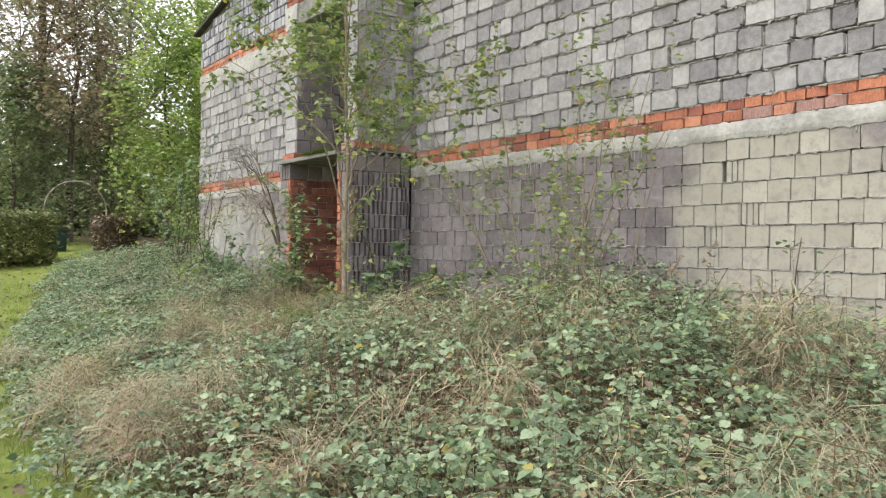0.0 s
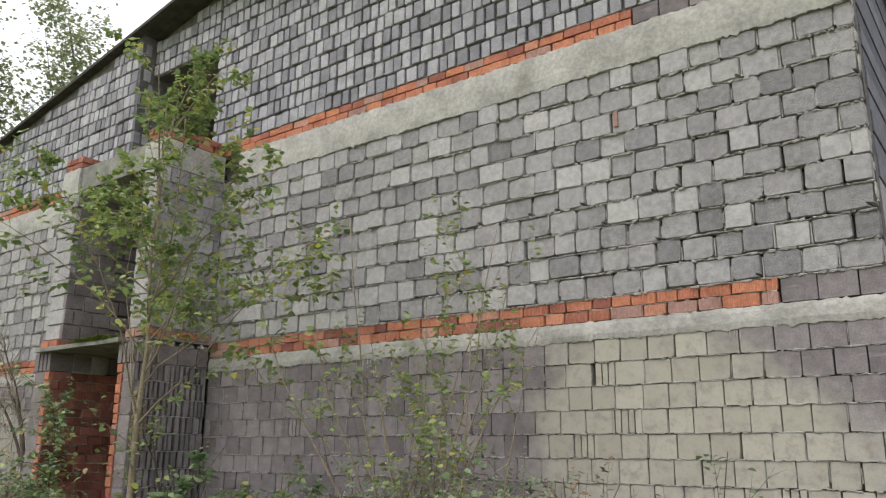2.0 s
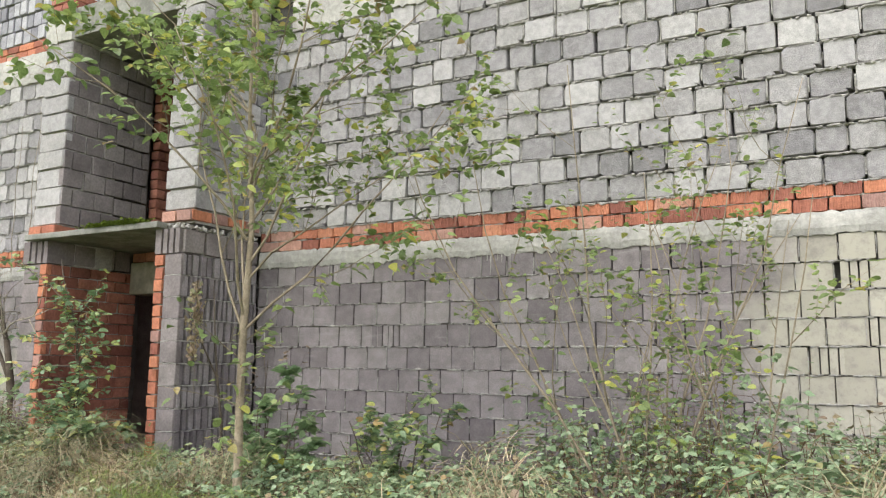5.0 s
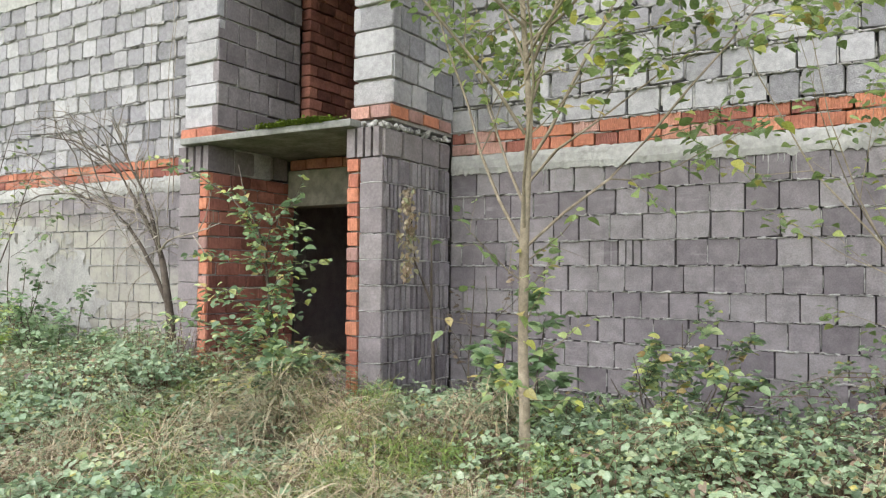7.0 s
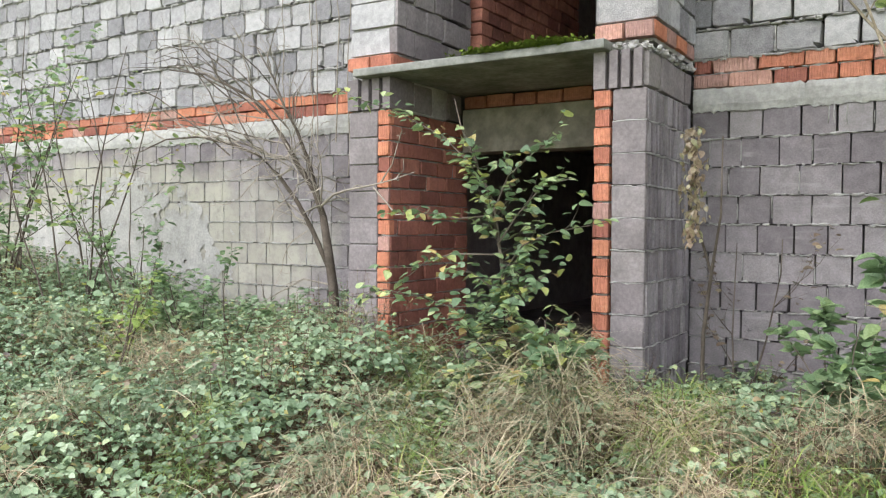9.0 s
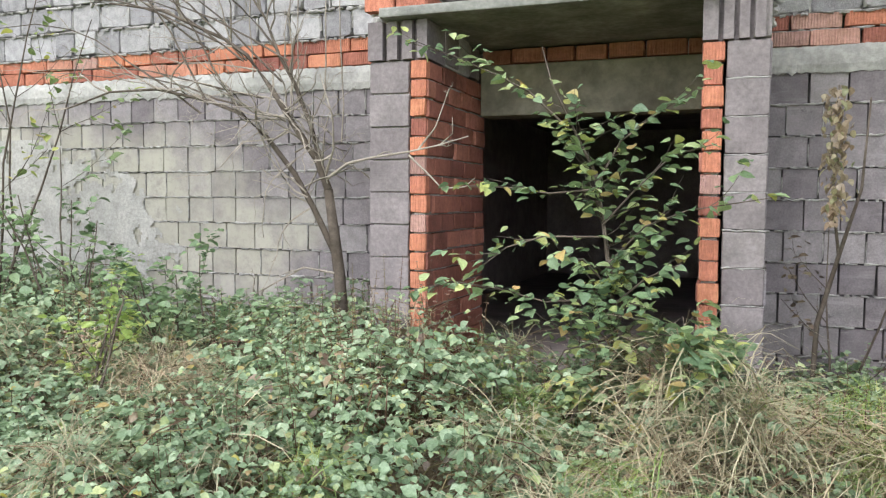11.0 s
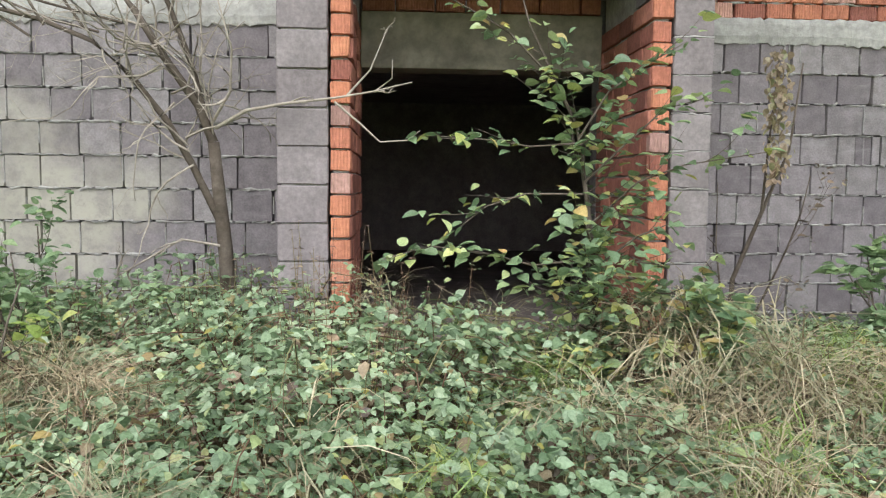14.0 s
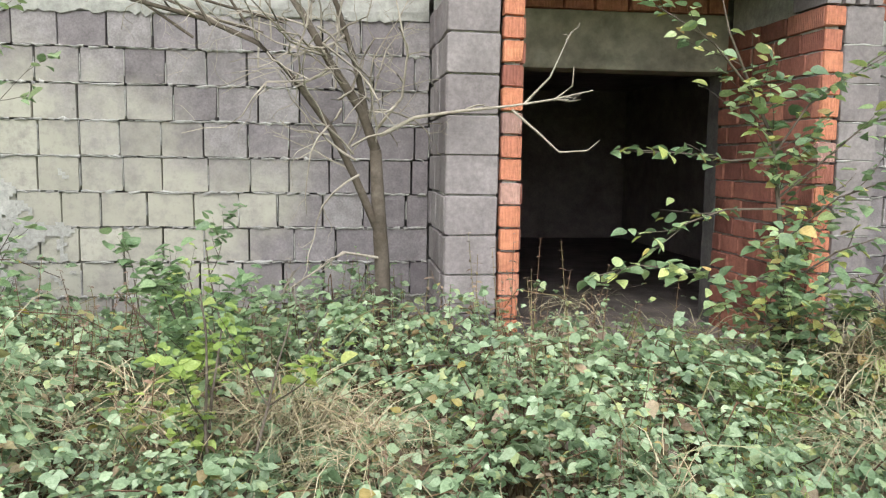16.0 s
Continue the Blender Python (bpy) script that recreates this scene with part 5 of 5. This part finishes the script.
shrub("wild_shrub", -10.15, 4.75, 7, 0.75, 121, DOORLEAF, 0.075, "low dense green shrub at the foot of the entrance sapling", bare=0.0, per=2, spread=0.55)
shrub("wild_shrub", -10.75, 4.8, 5, 0.55, 122, DOORLEAF, 0.07, "low dense green shrub at the foot of the entrance sapling", bare=0.0, per=2, spread=0.6)
shrub("wild_shrub", -13.05, 3.9, 3, 1.2, 123, BUSHLEAF, 0.052, "bright lime-green weed shoot standing out of the brambles", bare=0.35, per=2, spread=0.35)
shrub("wild_shrub", -9.4, 5.95, 2, 1.5, 119, DRYLEAF, 0.05, "withered brown climber beside the ribbed pier", bare=0.4, spread=0.2)


# leafy sapling that fills the entrance
def doorway_sapling():
    b = Plant(23)
    x, y = -10.5, 4.98
    z0 = ground_z(x, y)
    main = [(x + 0.03, y, z0), (-10.5, 4.98, 1.22), (-10.54, 4.98, 1.54), (-10.6, 4.98, 1.92), (-10.72, 4.98, 2.15), (-10.84, 4.98, 2.4), (-10.89, 4.98, 2.58)]
    b.tubes.add(main, [0.018, 0.015, 0.012, 0.009, 0.007, 0.005, 0.002], 6)
    arms = [
        [(-10.6, 4.96, 1.84), (-10.83, 4.93, 1.82), (-11.04, 4.93, 1.85), (-11.26, 4.9, 1.86)],
        [(-10.57, 4.96, 1.6), (-10.85, 4.9, 1.6), (-11.04, 4.88, 1.54), (-11.22, 4.86, 1.4)],
        [(-10.55, 4.95, 1.29), (-10.82, 4.85, 1.27), (-11.06, 4.82, 1.33), (-11.3, 4.8, 1.36), (-11.52, 4.8, 1.3)],
        [(-10.73, 4.96, 2.14), (-10.94, 4.92, 2.34), (-11.13, 4.9, 2.44), (-11.34, 4.88, 2.54), (-11.59, 4.86, 2.62)],
        [(-10.59, 4.96, 1.87), (-10.47, 4.92, 2.08), (-10.29, 4.9, 2.21), (-10.12, 4.88, 2.31)],
        [(-10.56, 4.96, 1.66), (-10.39, 4.88, 1.84), (-10.22, 4.85, 2.0), (-10.02, 4.83, 2.05)],
    ]
    arms += [
        [(-10.54, 4.95, 1.45), (-10.34, 4.85, 1.66), (-10.14, 4.8, 1.74), (-9.78, 4.75, 1.8)],
        [(-10.52, 4.95, 1.24), (-10.33, 4.85, 1.41), (-10.16, 4.78, 1.49)],
        [(-10.51, 4.92, 1.09), (-10.71, 4.8, 1.04), (-10.81, 4.75, 0.85)],
        [(-10.5, 4.95, 1.15), (-10.4, 4.75, 1.3), (-10.3, 4.6, 1.3)],
        [(-10.52, 4.95, 1.35), (-10.62, 4.75, 1.5), (-10.75, 4.62, 1.5)],
        [(-10.5, 4.95, 1.0), (-10.25, 4.8, 1.15), (-10.05, 4.7, 1.15)],
    ]
    for arm in arms:
        fine = [Vector(arm[0])]
        for p, q in zip(arm, arm[1:]):
            fine += [Vector(p).lerp(Vector(q), f) for f in (0.25, 0.5, 0.75, 1.0)]
        b.twigs.add([tuple(p) for p in fine], [0.006 - 0.004 * i / len(fine) for i in range(len(fine))], 5)
        for i in range(3, len(fine)):
            d = (fine[i] - fine[i - 1]).normalized()
            for side in (-1, 1):
                if b.r.random() < 0.85:
                    b.tips.append(fine[i] + Vector((b.r.gauss(0, 0.015), b.r.gauss(0, 0.02), b.r.gauss(0, 0.015))))
                    b.dirs.append(d)
            if i % 4 == 1:
                b.grow(fine[i], d + Vector((b.r.gauss(0, 0.5), b.r.gauss(-0.2, 0.4), b.r.gauss(0.2, 0.5))), 0.28, 0.003, 0, wander=0.1, steps=5, per=2, bare=0.15)
    for k in range(70):
        f = b.r.random()
        s = 0.5 + 4.0 * f ** 2.2
        p = Vector(main[int(s)]).lerp(Vector(main[int(s) + 1]), s % 1.0)
        b.grow(p, (b.r.gauss(0, 0.9), b.r.gauss(-0.35, 0.4), b.r.uniform(0.0, 0.8)), b.r.uniform(0.18, 0.42), 0.003, 0, wander=0.12, steps=5, per=2, bare=0.1)
    for k in range(34):
        p = Vector((x + b.r.gauss(0, 0.12), y - 0.1, b.r.uniform(0.55, 1.15)))
        b.grow(p, (b.r.gauss(-0.1, 0.7), b.r.gauss(-0.6, 0.3), b.r.uniform(0.0, 0.6)), b.r.uniform(0.2, 0.45), 0.003, 0, wander=0.12, steps=5, per=2, bare=0.1)
    return finish("leafy_sapling", b, "leafy green sapling with yellow lower leaves growing in the entrance", "sapling", BARK_DARK, BARK_DARK, b.crown("foliage", 0.07, DOORLEAF, droop=0.3, keep=before_wall), "foliage")


doorway_sapling()


# bare dead tree against the wall past the porch
def bare_tree():
    b = Plant(31)
    b.tubes.add([(-12.36, 5.64, ground_z(-12.4, 5.6)), (-12.37, 5.6, 0.96), (-12.38, 5.58, 1.27), (-12.4, 5.55, 1.53), (-12.42, 5.5, 1.85)], [0.046, 0.042, 0.04, 0.036, 0.03], 9)

    def limb(pts, r0, r1, kids=4, length=0.35, pale=False):
        n = len(pts)
        b.next_limb()
        (b.twigs if pale else b.tubes).add(pts, [r0 + (r1 - r0) * i / (n - 1) for i in range(n)], 7)
        for k in range(kids):
            i = b.r.randrange(1, n)
            p = Vector(pts[i - 1]).lerp(Vector(pts[i]), b.r.random())
            d = (Vector(pts[i]) - Vector(pts[i - 1])).normalized()
            b.grow(p, d * 0.6 + Vector((b.r.gauss(0, 0.6), b.r.gauss(-0.1, 0.25), b.r.gauss(0.25, 0.5))), length * b.r.uniform(0.6, 1.4), 0.0075, 2, rise=0.04, wander=0.26, kids=3, spread=0.8, bare=1.0, steps=6, shrink=0.5)

    limb([(-12.42, 5.5, 1.85), (-12.49, 5.48, 2.04), (-12.64, 5.45, 2.26), (-12.78, 5.4, 2.5), (-12.96, 5.4, 2.72), (-13.14, 5.4, 2.84), (-13.6, 5.35, 3.05), (-14.0, 5.3, 3.12)], 0.027, 0.006, 16, 0.6)
    limb([(-12.44, 5.5, 1.9), (-12.52, 5.45, 2.26), (-12.61, 5.4, 2.53), (-12.69, 5.35, 2.7), (-12.76, 5.3, 2.93), (-12.95, 5.3, 3.2)], 0.018, 0.005, 12, 0.5)
    limb([(-12.4, 5.55, 1.43), (-12.53, 5.5, 1.73), (-12.64, 5.45, 1.95), (-12.81, 5.4, 2.18), (-12.98, 5.35, 2.34), (-13.21, 5.3, 2.43), (-13.57, 5.25, 2.51), (-13.92, 5.2, 2.50), (-14.3, 5.2, 2.4)], 0.022, 0.005, 15, 0.5)
    limb([(-12.4, 5.45, 1.92), (-12.23, 5.4, 2.01), (-12.03, 5.33, 2.04), (-11.77, 5.3, 2.07), (-11.59, 5.28, 2.1), (-11.38, 5.26, 2.15)], 0.011, 0.003, 2, 0.2, True)
    limb([(-11.77, 5.3, 2.05), (-11.65, 5.28, 1.95), (-11.54, 5.26, 1.85), (-11.4, 5.26, 1.86), (-11.34, 5.26, 1.91)], 0.007, 0.002, 0, 0.1, True)
    limb([(-11.71, 5.3, 2.08), (-11.59, 5.28, 2.21), (-11.51, 5.26, 2.4)], 0.007, 0.002, 1, 0.1, True)
    limb([(-11.57, 5.28, 2.1), (-11.48, 5.27, 2.17), (-11.48, 5.26, 2.26)], 0.006, 0.002, 0, 0.1, True)
    limb([(-12.4, 5.55, 1.3), (-12.58, 5.45, 1.34), (-12.77, 5.35, 1.22), (-12.88, 5.3, 1.15)], 0.008, 0.003, 3, 0.25, True)
    limb([(-12.42, 5.47, 1.95), (-12.3, 5.35, 2.1), (-12.28, 5.3, 2.3), (-12.34, 5.25, 2.55)], 0.009, 0.003, 3, 0.25, True)
    # long whips that arch away over the wall, and pale crooked twigs before it
    starts = [(-12.78, 5.4, 2.5), (-12.96, 5.4, 2.72), (-12.98, 5.35, 2.34), (-13.14, 5.4, 2.84), (-13.21, 5.3, 2.43), (-12.69, 5.35, 2.7)]
    b.next_limb()
    for k in range(12):
        p = Vector(starts[k % 6]) + Vector((b.r.gauss(0, 0.05), b.r.gauss(0, 0.02), b.r.gauss(0, 0.05)))
        reach, lift = b.r.uniform(0.9, 2.2), b.r.uniform(0.25, 1.0)
        pts = [p + Vector((-reach * f + b.r.gauss(0, 0.012), b.r.uniform(-0.12, 0.05) * f, lift * math.sin(f * 1.9) + b.r.gauss(0, 0.012))) for f in (0, 0.15, 0.3, 0.45, 0.6, 0.75, 0.9, 1.0)]
        b.tubes.add(pts, [0.0075 - 0.00075 * i for i in range(8)], 5)
        for i in (4, 6):
            b.grow(pts[i], (b.r.gauss(-0.6, 0.4), b.r.gauss(0, 0.2), b.r.gauss(0.1, 0.5)), b.r.uniform(0.2, 0.5), 0.0035, 0, wander=0.2, kids=2, bare=1.0, steps=6)
    for k in range(16):
        p = Vector((-12.45, 5.42, 1.55)).lerp(Vector((-12.75, 5.36, 2.6)), b.r.random())
        b.grow(p, (b.r.gauss(-0.2, 0.8), b.r.gauss(-0.25, 0.2), b.r.gauss(0.2, 0.5)), b.r.uniform(0.4, 0.85), 0.0075, 1, rise=-0.05, wander=0.32, kids=2, spread=0.8, bare=1.0, steps=8, shrink=0.4)
    return finish("bare_tree", b, "bare grey-barked dead tree leaning from the wall's foot", "tree", BARK_DARK, TWIG, None)


bare_tree()


# dead vine on the long wall's corner
def dead_vine():
    b = Plant(37)
    b.tubes.add([(-9.52, 5.76, ground_z(-9.5, 5.7)), (-9.5, 5.71, 1.11), (-9.42, 5.55, 1.5), (-9.34, 5.42, 1.85), (-9.32, 5.35, 2.3)], [0.015, 0.014, 0.011, 0.007, 0.004], 6)
    b.tubes.add([(-9.42, 5.55, 1.5), (-9.47, 5.4, 1.8), (-9.47, 5.3, 2.36)], [0.009, 0.007, 0.004], 5)
    for i in range(240):
        f = b.r.random()
        b.tips.append(Vector((-9.47 + b.r.gauss(0, 0.03), 5.3 + b.r.gauss(0, 0.03), 1.68 + 0.68 * f)))
        b.dirs.append(Vector((0, -0.3, -1)))
    return finish("dead_vine", b, "withered vine with hanging yellow-green shreds against the wall", "vine", BARK_DARK, BARK_DARK, b.crown("foliage", 0.045, AUTUMN, droop=0.8), "foliage")


dead_vine()


def hanging_vine(x, z0, z1, seed):
    r = random.Random(seed)
    t = Tubes()
    n = 9
    t.add([(x + r.gauss(0, 0.012), YL - 0.06 - r.random() * 0.04, z0 + (z1 - z0) * i / n) for i in range(n + 1)], [0.006 - 0.003 * i / n for i in range(n + 1)], 5)
    tagged(obj("hanging_vine", t.mesh("hanging_vine", TWIG)), "thin pale dead vine hanging down the block wall", "vine", "vines on the wall")


for k, (x, lo, hi) in enumerate(((-12.62, 2.2, 4.6), (-12.75, 2.5, 4.9), (-12.98, 2.45, 4.4), (-13.05, 2.3, 4.7), (-13.4, 2.7, 4.5))):
    hanging_vine(x, lo, hi, 400 + k)


# ---- distance ----
def big_tree(x, y, height, seed, mat, label, crown_from=0.3, leaf=0.15, rad=0.2, count_kids=5, width=0.33, bare=0.55, per=3):
    b = Plant(seed)
    r = b.r
    z0 = ground_z(x, y) - 0.1
    pts = [(x + r.gauss(0, 0.15) * i / 6, y + r.gauss(0, 0.15) * i / 6, z0 + height * i / 6) for i in range(7)]
    b.tubes.add(pts, [rad * (1 - 0.85 * i / 6) for i in range(7)], 8)
    n = 16
    for k in range(n):
        f = crown_from + (0.97 - crown_from) * k / (n - 1)
        p = Vector(pts[0]).lerp(Vector(pts[6]), f)
        a = k * 2.4 + r.uniform(-0.5, 0.5)
        b.next_limb()
        b.grow(p, (math.cos(a), math.sin(a), 0.55 + f), height * width * (1.25 - 0.8 * f), rad * 0.35 * (1.1 - f), 2, rise=0.08, wander=0.14, kids=count_kids, spread=0.9, bare=bare, steps=5, shrink=0.5, leaf_from=2, per=per)
    b.tips = [t + Vector((r.gauss(0, 0.25), r.gauss(0, 0.25), r.gauss(0, 0.25))) for t in b.tips]
    return finish("tree", b, label, "tree", BARK_DARK, BARK, b.crown("crown", leaf, mat, "small", 1.2), group="trees behind the house")


big_tree(-25.5, 8.5, 12.5, 51, WOODLEAF, "tall green deciduous tree behind the house end", leaf=0.16, per=4, bare=0.45)
big_tree(-29.0, 4.5, 14.0, 52, WOODLEAF, "tall green deciduous tree behind the track", leaf=0.17)
big_tree(-27.0, 12.5, 14.5, 53, WOODLEAF, "tall green deciduous tree behind the house end", leaf=0.17, per=4, bare=0.45)
big_tree(-33.0, 7.0, 11.0, 54, AUTUMN, "brown autumn tree with thin foliage", leaf=0.15, bare=0.5)
big_tree(-31.0, 1.5, 12.0, 55, WOODLEAF, "green deciduous tree beside the track", leaf=0.16)
big_tree(-36.0, 3.8, 12.0, 56, AUTUMN, "brown autumn tree with thin foliage", leaf=0.16, bare=0.3)
big_tree(-38.0, 9.5, 15.0, 57, WOODLEAF, "tall green deciduous tree behind the track", leaf=0.2, per=4, bare=0.45)
big_tree(-27.0, 5.0, 8.5, 62, AUTUMN, "brown autumn tree with thin foliage", crown_from=0.3, leaf=0.15, rad=0.12, bare=0.1)
big_tree(-27.0, 3.4, 5.0, 63, WOODLEAF, "low green undergrowth tree behind the hedges", crown_from=0.03, leaf=0.15, rad=0.08, width=0.36, bare=0.1)
big_tree(-29.5, 6.8, 5.5, 64, WOODLEAF, "low green undergrowth tree behind the hedges", crown_from=0.03, leaf=0.15, rad=0.08, width=0.36, bare=0.1)
big_tree(-21.5, 6.4, 6.0, 58, BUSHLEAF, "bright green leafy tree beside the house corner", crown_from=0.05, leaf=0.13, rad=0.08, width=0.34, bare=0.0)
big_tree(-22.5, 8.2, 6.8, 59, BUSHLEAF, "bright green leafy tree beside the house corner", crown_from=0.05, leaf=0.13, rad=0.08, width=0.34, bare=0.0)
big_tree(-20.0, 7.4, 5.2, 60, BUSHLEAF, "bright green leafy tree beside the house corner", crown_from=0.03, leaf=0.12, rad=0.07, width=0.34, bare=0.0)
big_tree(1.2, 16.0, 7.0, 61, WOODLEAF, "green tree behind the house flank", crown_from=0.1, leaf=0.16, rad=0.1, bare=0.2)


# far wood that closes the view
def far_wood():
    g = np.random.default_rng(88)
    n = 45000
    a = g.uniform(math.radians(88), math.radians(215), n)
    d = g.uniform(44, 75, n)
    x, y = d * np.cos(a) - 4, d * np.sin(a)
    top = 6 + 3 * np.sin(a * 23) + 2.5 * np.sin(a * 57 + 1)
    z = np.array([ground_z(p, q) for p, q in zip(x, y)]) + top * g.power(1.1, n)
    ax, nm = fan(n, g)
    me = leaves("far_wood", np.stack([x, y, z], 1), ax, nm, g.uniform(0.35, 0.9, n), WOODLEAF, "small", 1.3)
    tagged(obj("far_wood", me), "dark green far wood behind the trees", "woods", kind="stuff")


far_wood()


def far_hedgerow():
    """Close dark growth along the end of the track."""
    g = np.random.default_rng(89)
    n = 26000
    a = g.uniform(math.radians(158), math.radians(186), n)
    d = g.uniform(34, 41, n)
    x, y = -d * np.abs(np.cos(a)), d * np.sin(a)
    top = 5.0 + 1.6 * np.sin(a * 41) + 1.2 * np.sin(a * 97 + 1)
    z = np.array([ground_z(p, q) for p, q in zip(x, y)]) + top * g.power(1.2, n)
    ax, nm = fan(n, g)
    tagged(obj("far_undergrowth", leaves("far_undergrowth", np.stack([x, y, z], 1), ax, nm, g.uniform(0.2, 0.45, n), WOODLEAF, "small", 1.3)), "green undergrowth at the end of the track, paled by painted haze", "woods", kind="stuff")


far_hedgerow()


def hedge(x, y, lx, ly, h, seed, mat, label):
    g = np.random.default_rng(seed)
    n = int(2600 * lx * ly * h) + 1500
    p = g.uniform(-1, 1, (n, 3))
    p /= np.maximum(np.abs(p).max(1, keepdims=True), 1e-6) ** g.uniform(0.6, 1.0, (n, 1))
    z0 = ground_z(x, y)
    P = np.stack([x + p[:, 0] * lx / 2, y + p[:, 1] * ly / 2, z0 + 0.15 * h + (p[:, 2] + 1) / 2 * h * 0.85], 1) + g.normal(0, 0.05, (n, 3))
    ax, nm = fan(n, g)
    root = tagged(new("hedge"), label, "hedge")
    obj("foliage", leaves("foliage", P, ax, nm, g.uniform(0.05, 0.11, n), mat, "small", 1.3), root)
    t = Tubes()
    for i in range(9):
        bx, by = x + g.uniform(-0.4, 0.4) * lx, y + g.uniform(-0.4, 0.4) * ly
        t.add([(bx, by, z0 - 0.05), (bx + g.normal(0, 0.05), by, z0 + h * 0.7)], [0.025, 0.012], 5)
    obj("stem_mass", t.mesh("stem_mass", BARK_DARK), root)["kind"] = "stuff"


hedge(-21.6, 2.7, 1.6, 1.7, 1.25, 71, HEDGEL, "clipped square green-brown hedge beside the track")
hedge(-22.5, 5.3, 0.9, 0.9, 1.0, 72, DRYLEAF, "clipped reddish-brown hedge clump beside the track")

# dark bin behind the hedge, and a garden arch over the gap
bin_root = tagged(new("waste_bin"), "small dark green plastic bin behind the hedge", "bin")
zb = ground_z(-24.0, 4.1)
slab_piece("body", (-24.3, -23.8, 3.85, 4.35, zb, zb + 0.55), PLASTIC, bin_root, 0.03)
slab_piece("lid", (-24.33, -23.77, 3.82, 4.38, zb + 0.55, zb + 0.62), PLASTIC, bin_root, 0.02)
t = Tubes()
za = ground_z(-22.5, 4.4)
t.add([(-22.4, 4.3 + 0.75 * math.cos(k * math.pi / 16), za + 1.2 + 0.75 * math.sin(k * math.pi / 16)) for k in range(17)], [0.02] * 17, 6)
t.add([(-22.4, 5.05, za), (-22.4, 5.05, za + 1.2)], [0.02, 0.02], 6)
t.add([(-22.4, 3.55, za), (-22.4, 3.55, za + 1.2)], [0.02, 0.02], 6)
tagged(obj("garden_arch", t.mesh("garden_arch", TWIG)), "thin grey metal garden arch between the hedges", "arch")
